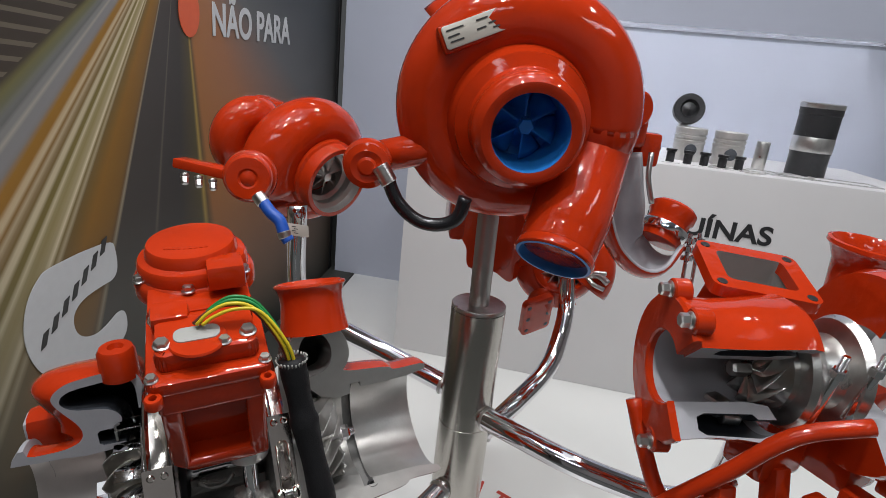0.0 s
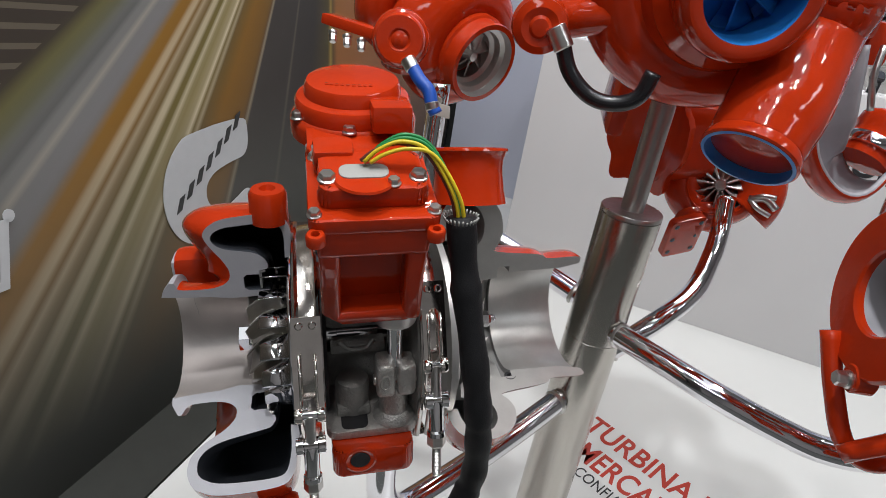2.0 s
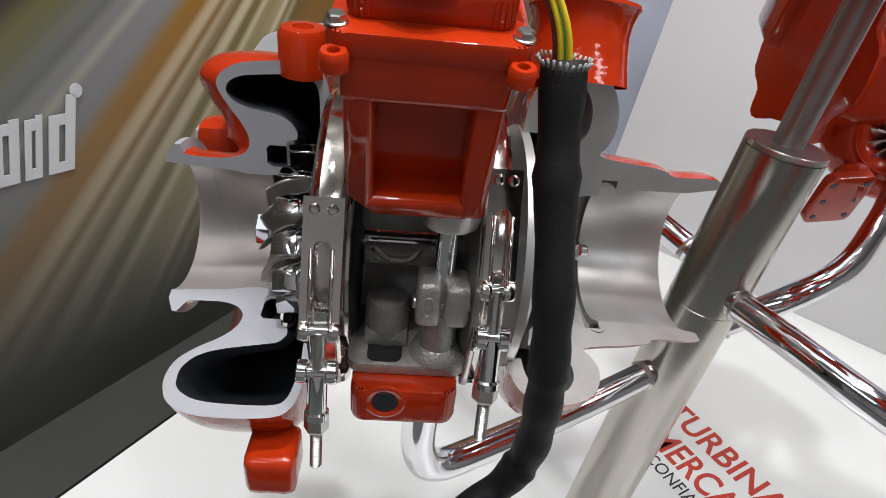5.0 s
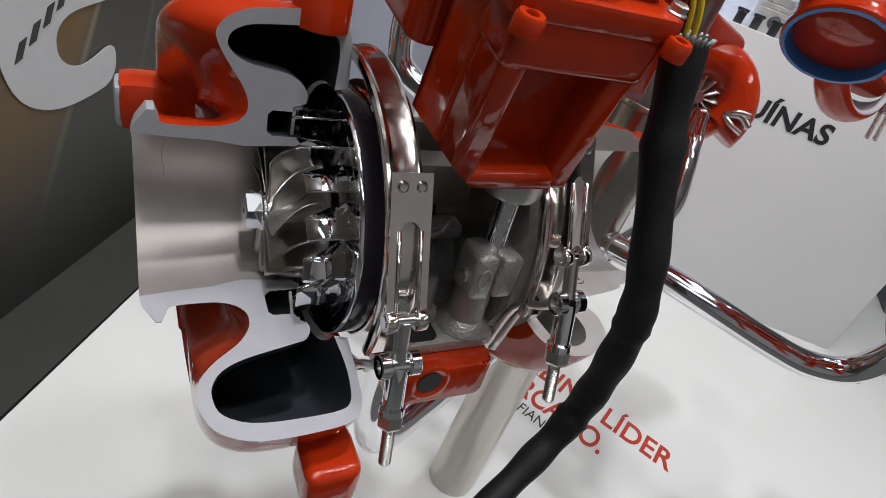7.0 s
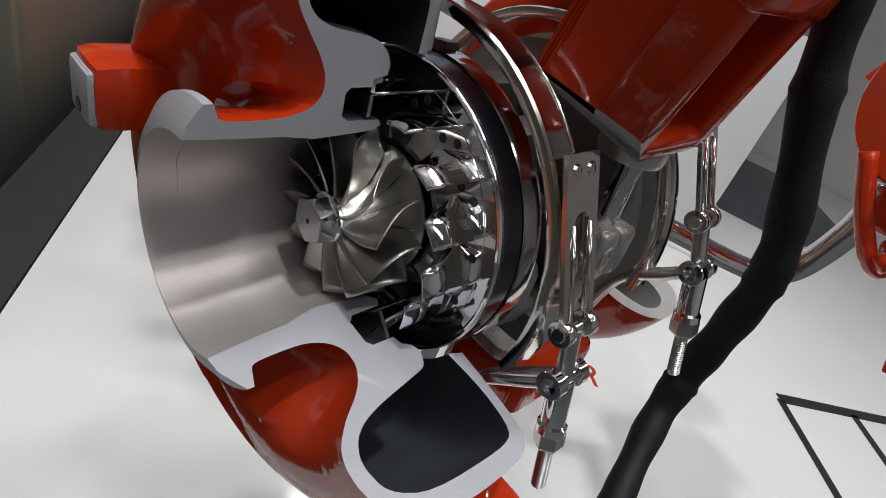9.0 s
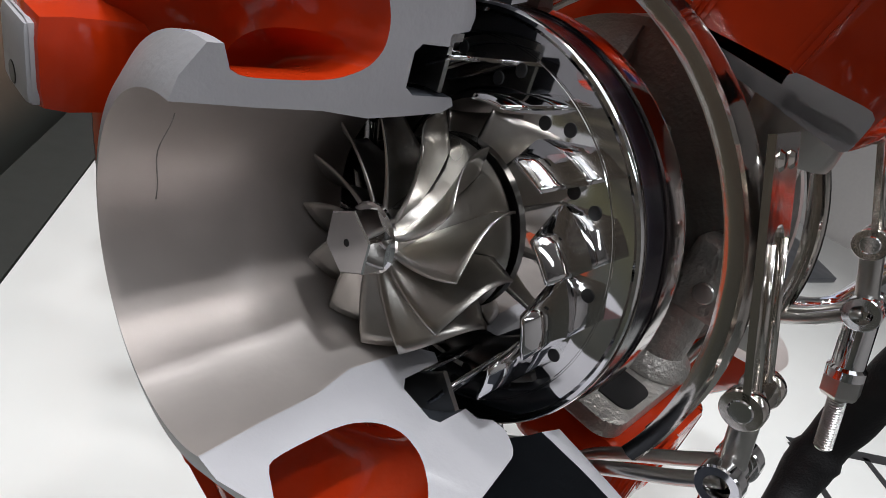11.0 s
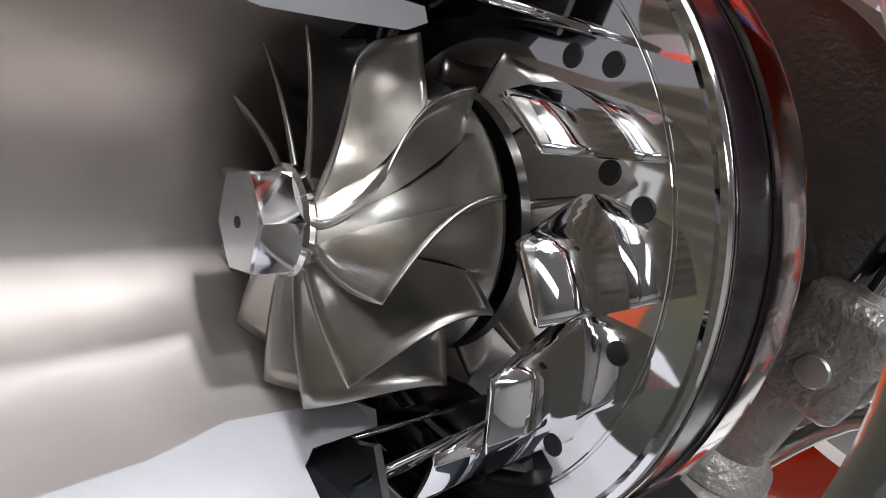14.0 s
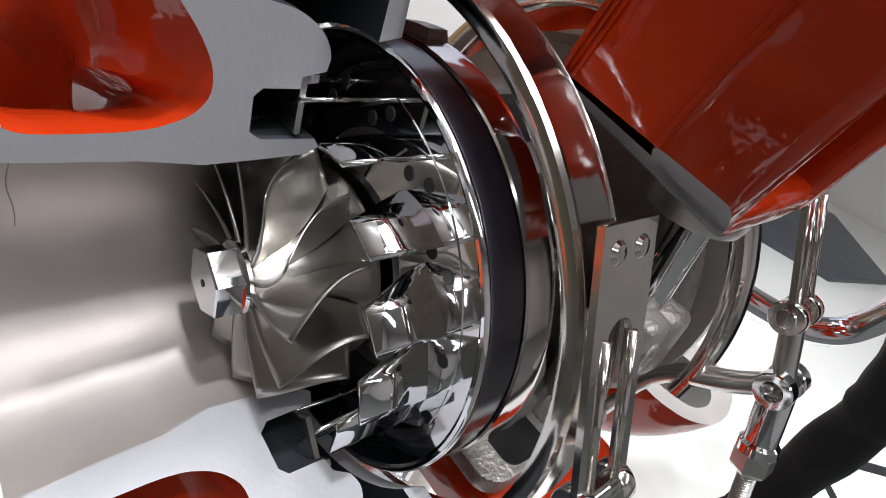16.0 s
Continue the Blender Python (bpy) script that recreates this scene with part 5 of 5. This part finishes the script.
part("cradle_leg", box((0.026, 0.02, 0.14), (0, 0, -0.07), 0.003, m=Matrix.Translation(q4(0.590, -0.215, 0.04)) @ pose(0, 0, 0, -18, 8, 0)), RED, right)
part("cradle_leg", box((0.026, 0.02, 0.14), (0, 0, -0.07), 0.003, m=Matrix.Translation(q4(0.665, -0.22, 0.05)) @ pose(0, 0, 0, -18, 8, 0)), RED, right)
for size, at in (((0.07, 0.05, 0.05), q4(0.67, -0.20, 0.06)), ((0.06, 0.06, 0.05), q4(0.76, -0.23, 0.05)), ((0.05, 0.05, 0.06), q4(0.72, -0.16, 0.03)), ((0.10, 0.04, 0.03), q4(0.80, -0.20, 0.10))):
    part("casting", box(size, at, 0.008, m=None), RED, right)
for at in (q4(0.69, -0.262, 0.02), q4(0.73, -0.275, 0.03), q4(0.775, -0.285, 0.045)):
    part("step_casting", box((0.028, 0.03, 0.022), at, 0.004), RED, right)
part("steel_block", box((0.018, 0.02, 0.02), q4(0.600, -0.178, 0.112), 0.003), STEEL, right)
part("steel_block", rod(q4(0.606, -0.182, 0.10), q4(0.624, -0.19, 0.10), 0.009), STEEL, right)

# twin-scroll turbocharger by the printed wall
L5 = Matrix.Translation((0.272, 0.365, 0.238))
left = thing("turbocharger", L5, "red twin scroll turbocharger with a blue hose near the printed wall", "turbocharger", "turbochargers on the stand")


def q5(*p):
    return Vector(p) - Vector((0.265, 0.37, 0.25))


axd = Vector((0.42, -0.83, -0.20)).normalized()
A5 = q5(0.2955, 0.529, 0.240)
a5 = along(A5, A5 + axd) @ Matrix.Scale(1.28, 4)
bm, _, _, _ = scroll(0.052, 0.030, 0.042, -140, 200, 56)
bm.transform(a5 @ Matrix.Translation((0, 0, 0.0)))
part("compressor_housing", bm, RED, left)
part("cover", turned([(0, -0.02), (0.07, -0.02), (0.075, 0.01), (0.06, 0.03), (0.054, 0.034), (0.053, 0.044), (0.050, 0.046), (0.048, 0.060), (0.051, 0.063), (0.050, 0.067), (0.044, 0.067)], a5, 56), RED, left)
part("inlet_bore", turned([(0.0445, 0.067), (0.043, 0.055), (0.037, 0.052), (0.036, 0.042), (0.031, 0.038), (0.030, 0.02), (0, 0.018)], a5, 48), ALU, left, "machined aluminium inlet")
w5 = part("compressor_wheel", turned([(0, 0.046), (0.006, 0.045), (0.010, 0.034), (0.02, 0.022), (0, 0.02)], a5, 32), STEEL, left)
for i in range(7):
    bm = blade_mesh(6, 3, hub=lambda u: (0.040 - 0.016 * u, 0.006), tip=lambda u: (0.038 - 0.014 * u, 0.029), twist=lambda u, v: radians(40 * u), thick=0.0007)
    bm.transform(a5 @ Matrix.Rotation(TAU * i / 7, 4, "Z") @ Matrix.Rotation(radians(90), 4, "Y") @ Matrix.Scale(-1, 4, (1, 0, 0)))
    part("blade", bm, STEEL, w5)
bm, _, _, _ = scroll(0.040, 0.030, 0.038, 60, 400, 56)
bm.transform(along(q5(0.197, 0.546, 0.287), q5(0.197, 0.546, 0.287) + axd))
part("turbine_housing", bm, RED, left)
part("turbine_core", turned([(0, -0.14), (0.06, -0.13), (0.065, -0.08), (0.04, -0.06), (0.045, -0.02), (0, -0.02)], a5, 40), RED, left)
c5 = along(q5(0.170, 0.315, 0.262), q5(0.155, 0.25, 0.268))
part("actuator_canister", turned([(0, -0.05), (0.030, -0.05), (0.036, -0.02), (0.038, 0), (0.036, 0.008), (0.033, 0.010), (0.032, 0.022), (0.029, 0.026), (0.014, 0.026), (0.011, 0.0235), (0.007, 0.0265), (0, 0.027)], c5, 48), RED, left, "red actuator canister")
bm = slab([(-0.05, -0.012), (0.05, -0.018), (0.06, 0.018), (-0.045, 0.012)], 0, 0.014, 0.003, Matrix.Translation(q5(0.118, 0.35, 0.258)) @ pose(0, 0, 0, 0, 6, -28))
part("bracket", bm, RED, left)
for k in range(3):
    p = q5(0.085 + 0.018 * k, 0.349 - 0.009 * k, 0.2565 - 0.002 * k)
    bolt(left, p, (0, -0.6, -0.8), 0.005, 0.012)
part("hose", tube(spline([q5(0.182, 0.280, 0.236), q5(0.192, 0.268, 0.222), q5(0.203, 0.258, 0.212), q5(0.208, 0.250, 0.196), q5(0.214, 0.245, 0.186)], 6), 0.0085, 16), BLUE_HOSE, left, "bright blue hose")
part("hose_clip", rod(q5(0.176, 0.286, 0.243), q5(0.184, 0.278, 0.232), 0.0095), STEEL, left)
part("hose_clip", rod(q5(0.2075, 0.251, 0.199), q5(0.210, 0.248, 0.190), 0.0095), STEEL, left)
pm = Matrix.Translation(q5(0.250, 0.385, 0.159)) @ pose(0, 0, 0, 62, 14, 20)
plate5 = part("data_plate", slab(rounded(0.045, 0.02, 0.002), 0, 0.0015, 0.0003, pm), PLATE, left)
for k in range(4):
    b = box((0.008, 0.0012, 0.0004), (-0.006 + 0.004 * (k % 2), 0.005 - 0.0035 * k, 0.0017))
    b.transform(pm)
    part("printed_line", b, INK, plate5)

# ---- the counter with engine parts under acrylic ----
BX = Vector((0.802, -0.597, 0))
BN = Vector((-0.597, -0.802, 0))
BOX_M = Matrix(((BX.x, -BN.x, 0, 0.838), (BX.y, -BN.y, 0, 1.398), (0, 0, 1, FLOOR), (0, 0, 0, 1)))
counter = thing("display_counter", BOX_M, "white laminate counter with black lettering and an acrylic case", "counter")
part("body", box((1.69, 0.9, 0.85), (0.845, 0.45, 0.425), 0.003), WHITE_WALL, counter)
lettering("lettering", "GENUÍNAS", 0.086, Matrix.Translation((0.77, -0.002, 0.632)) @ pose(0, 0, 0, 90, 0, 0), BLACK_INK, counter, width=0.47, bold=0.0022)
case = thing("acrylic_case", BOX_M @ Matrix.Translation((0, 0, 0.85)), "clear acrylic case on the white counter", "display case")
for size, at in (((1.59, 0.006, 0.42), (0.845, 0.06, 0.211)), ((0.006, 0.78, 0.42), (0.05, 0.45, 0.211)), ((1.59, 0.78, 0.006), (0.845, 0.45, 0.424))):
    p = part("pane", box(size, at, 0.001), glass, case)
    p.visible_shadow = False


def cyl_thing(name, x, y, label, category, build):
    t = thing(name, BOX_M @ Matrix.Translation((x, y, 0.8505)), label, category, "engine parts on the counter")
    build(t)
    return t


def piston(t):
    part("crown", turned([(0, 0), (0.052, 0), (0.052, 0.06), (0.0535, 0.062), (0.0535, 0.07), (0.050, 0.072), (0.050, 0.076), (0.0535, 0.078), (0.0535, 0.086), (0.050, 0.088), (0.050, 0.092), (0.0535, 0.094), (0.0535, 0.112), (0.052, 0.114), (0.03, 0.114), (0.025, 0.106), (0, 0.104)], Matrix(), 48), ALU, t)
    # raised dark disc, the bore's shade given as colour
    part("pin_bore", turned([(0, 0.001), (0.018, 0.001), (0.020, 0.0), (0.02, -0.01)], along((0, -0.0545, 0.04), (0, -0.2, 0.04)), 32), CAVITY, t)


def liner(t):
    part("wall", turned([(0.052, 0), (0.062, 0), (0.062, 0.075), (0.064, 0.078), (0.064, 0.20), (0.066, 0.202), (0.066, 0.235), (0.062, 0.237), (0.052, 0.237), (0.052, 0)], Matrix(), 56), DARK, t)
    part("machined_band", turned([(0.0645, 0.08), (0.065, 0.081), (0.065, 0.128), (0.0645, 0.129)], Matrix(), 56), STEEL, t)
    part("top_lip", turned([(0.0665, 0.222), (0.067, 0.224), (0.067, 0.236), (0.06, 0.2385), (0.053, 0.238)], Matrix(), 56), STEEL, t)


def pin(t):
    part("tube", turned([(0.012, 0), (0.021, 0), (0.022, 0.002), (0.022, 0.092), (0.021, 0.094), (0.012, 0.094), (0.012, 0)], Matrix(), 32), STEEL, t)


cyl_thing("piston", 0.97, 0.25, "aluminium piston with ring grooves", "piston", piston)
cyl_thing("piston", 1.10, 0.24, "aluminium piston with ring grooves", "piston", piston)
cyl_thing("gudgeon_pin", 1.21, 0.24, "polished steel gudgeon pin", "pin", pin)
cyl_thing("cylinder_liner", 1.36, 0.24, "dark cylinder liner with a bright machined band", "cylinder liner", liner)
d = thing("engine_piston_top", BOX_M @ Matrix.Translation((0.95, 0.30, 1.09)), "dark piston crown standing on a piston", "piston", "engine parts on the counter")
part("crown", turned([(0, 0), (0.053, 0), (0.053, 0.03), (0.05, 0.034), (0.032, 0.034), (0.024, 0.022), (0.008, 0.026), (0, 0.03)], pose(0, 0, -0.07, 80, 0, 0), 40), DARK, d)
part("rod", box((0.03, 0.03, 0.19), (0, 0.03, -0.145), 0.004), ALU, d)
for k in range(6):
    t = thing("valve_stem", BOX_M @ Matrix.Translation((0.84 + 0.055 * k, 0.10 + 0.01 * (k % 2), 0.8505)), "short dark steel tappet", "tappet", "engine parts on the counter")
    part("stem", turned([(0, 0), (0.014, 0), (0.014, 0.034), (0.018, 0.036), (0.018, 0.044), (0, 0.045)], Matrix(), 24), DARK, t)
for k, (x, y, r) in enumerate(((1.10, 0.14, 0.045), (1.20, 0.12, 0.05), (1.31, 0.12, 0.052), (1.05, 0.07, 0.03), (1.15, 0.05, 0.035))):
    t = thing("piston_ring", BOX_M @ Matrix.Translation((x, y + 0.03, 0.8505)), "thin steel piston ring lying flat", "ring", "engine parts on the counter")
    part("ring", turned([(r, 0), (r + 0.004, 0), (r + 0.004, 0.003), (r, 0.003), (r, 0)], Matrix(), 40), STEEL, t)
t = thing("gasket", BOX_M @ Matrix.Translation((1.38, 0.14, 0.8505)), "flat grey gasket sheet", "gasket", "engine parts on the counter")
b = bmesh.new()
for size, at in (((0.34, 0.012, 0.002), (0, 0.05, 0.001)), ((0.34, 0.012, 0.002), (0, -0.05, 0.001)), ((0.012, 0.1, 0.002), (-0.165, 0, 0.001)), ((0.012, 0.1, 0.002), (0.165, 0, 0.001))):
    box(size, at, bm=b)
part("sheet", b, STEEL, t)

# ---- lettering and marks on the platform ----
sign = thing("floor_lettering", Matrix.Translation((0, 0, FLOOR)), "red and black vinyl lettering on the white platform", "lettering", kind="")
tx = Vector((0.49, -0.872, 0)).normalized()
ty = Vector((0.872, 0.49, 0)).normalized()


def floor_m(x, y):
    return Matrix(((tx.x, ty.x, 0, x), (tx.y, ty.y, 0, y), (0, 0, 1, 0.0006), (0, 0, 0, 1)))


lettering("line", "A", 0.098, floor_m(0.752, 0.580), RED_INK, sign, bold=0.0016, depth=0.0003, width=0.052)
lettering("line", "TURBINA LÍDER", 0.098, floor_m(0.788, 0.514), RED_INK, sign, bold=0.0016, depth=0.0003, width=0.483)
lettering("line", "MERCADO.", 0.098, floor_m(0.722, 0.428), RED_INK, sign, bold=0.0016, depth=0.0003, width=0.30)
lettering("line", "E CONFIANÇA.", 0.047, floor_m(0.685, 0.395), BLACK_INK, sign, depth=0.0003, width=0.214)

# stands of the neighbouring display: black frame and dark bases on the platform
frame_t = thing("floor_frame", Matrix.Translation((1.574, -0.196, FLOOR)), "flat black printed frame on the platform", "floor mark")


def strip(a, b, w, parent, name="bar", material=BLACK_INK):
    a, b = Vector((*a, 0)), Vector((*b, 0))
    d = (b - a).normalized()
    n = Vector((-d.y, d.x, 0)) * w / 2
    bm = bmesh.new()
    pts = [a + n, b + n, b - n, a - n]
    f = bm.faces.new([bm.verts.new((p.x - 1.574, p.y + 0.196, 0.0008)) for p in pts])
    g = bmesh.ops.extrude_face_region(bm, geom=[f])
    bmesh.ops.translate(bm, verts=[v for v in g["geom"] if isinstance(v, bmesh.types.BMVert)], vec=(0, 0, 0.002))
    return part(name, bm, material, parent)


strip((1.574, -0.196), (2.0, -0.52), 0.035, frame_t)
strip((1.57, -0.20), (1.27, -0.47), 0.022, frame_t)
strip((1.78, -0.36), (1.50, -0.60), 0.022, frame_t)
base = thing("dark_base", Matrix.Translation((3.75, 0.62, FLOOR)) @ pose(0, 0, 0, 0, 0, 15), "dark grey display base on the platform", "base")
part("plinth", slab([(-0.75, -0.25), (-0.2, -0.55), (0.75, -0.25), (0.75, 0.4), (0.2, 0.5), (-0.75, 0.15)], 0, 0.03, 0.004), CAVITY, base)

# ---- print on the wall ----
mark = thing("wall_emblem", BAN_M, "silver emblem with a notch printed on the wall", "emblem")
pts = [(0.626, -0.080), (0.636, -0.184), (0.560, -0.190), (0.502, -0.202), (0.472, -0.232), (0.478, -0.280), (0.512, -0.306), (0.560, -0.310), (0.648, -0.267), (0.656, -0.363), (0.560, -0.386), (0.470, -0.390), (0.390, -0.358), (0.347, -0.290), (0.336, -0.215), (0.358, -0.140), (0.405, -0.092), (0.510, -0.082)]
for _ in range(3):
    pts = [(a[0] * (1 - t) + b[0] * t, a[1] * (1 - t) + b[1] * t) for a, b in zip(pts, pts[1:] + pts[:1]) for t in ((0.25, 0.75) if math.dist(a, b) < 0.105 else (0.06, 0.94))]
on_banner(pts, 0.0015, "field", SILVER, mark)
for k in range(7):
    s = 0.375 + 0.033 * k
    z = -0.275 + 0.0275 * k
    w = 0.017
    on_banner([(s, z), (s + w, z + 0.008), (s + w + 0.012, z + 0.045), (s + 0.012, z + 0.037)], 0.0028, "dark_stroke", INK, mark)
word = thing("wall_wordmark", BAN_M, "large silver slanted wordmark strokes on the wall", "wordmark")
for a, c, top, low in ((-0.345, -0.305, 0.10, 0.0), (-0.295, -0.250, 0.13, 0.0), (-0.240, -0.196, 0.10, -0.085), (-0.188, -0.150, 0.10, 0.0), (-0.142, -0.104, 0.105, 0.0), (-0.096, -0.070, 0.105, 0.0), (-0.060, -0.018, 0.13, 0.0)):
    z, w = -0.283, 0.38 * (c - a)
    for x, lo, hi in ((a, 0.0, 0.10), (c - w, low, top)):
        on_banner([(x + lo * 0.16, z + lo), (x + w + lo * 0.16, z + lo), (x + w + hi * 0.16, z + hi), (x + hi * 0.16, z + hi)], 0.002, "stroke", SILVER, word)
    on_banner([(a + w, z), (c - w, z), (c - w + 0.003, z + 0.018), (a + w + 0.003, z + 0.018)], 0.002, "stroke", SILVER, word)
    on_banner([(a + w + 0.013, z + 0.082), (c - w + 0.013, z + 0.082), (c - w + 0.016, z + 0.100), (a + w + 0.016, z + 0.100)], 0.002, "stroke", SILVER, word)
on_banner([(0.004 + 0.010 * math.cos(TAU * k / 16), -0.148 + 0.012 * math.sin(TAU * k / 16)) for k in range(16)], 0.002, "ring_mark", SILVER, word)
patch = thing("orange_patch", BAN_M, "orange printed square on the wall", "print")
on_banner([(-0.40, -0.36), (-0.225, -0.355), (-0.215, -0.475), (-0.40, -0.49)], 0.002, "field", ORANGE_INK, patch)
slogan = thing("wall_slogan", BAN_M, "silver slogan lettering on the printed wall", "lettering")
lettering("line", "NÃO PARA", 0.135, Matrix.Translation((1.10, 0.445, 0.002)), SILVER, slogan, bold=0.003, narrow=0.82, depth=0.001)
dot = thing("orange_dot", BAN_M, "orange printed mark beside the slogan", "print")
on_banner([(0.985 + 0.05 * math.cos(TAU * k / 20), 0.50 + 0.07 * math.sin(TAU * k / 20)) for k in range(20)], 0.002, "field", ORANGE_INK, dot)
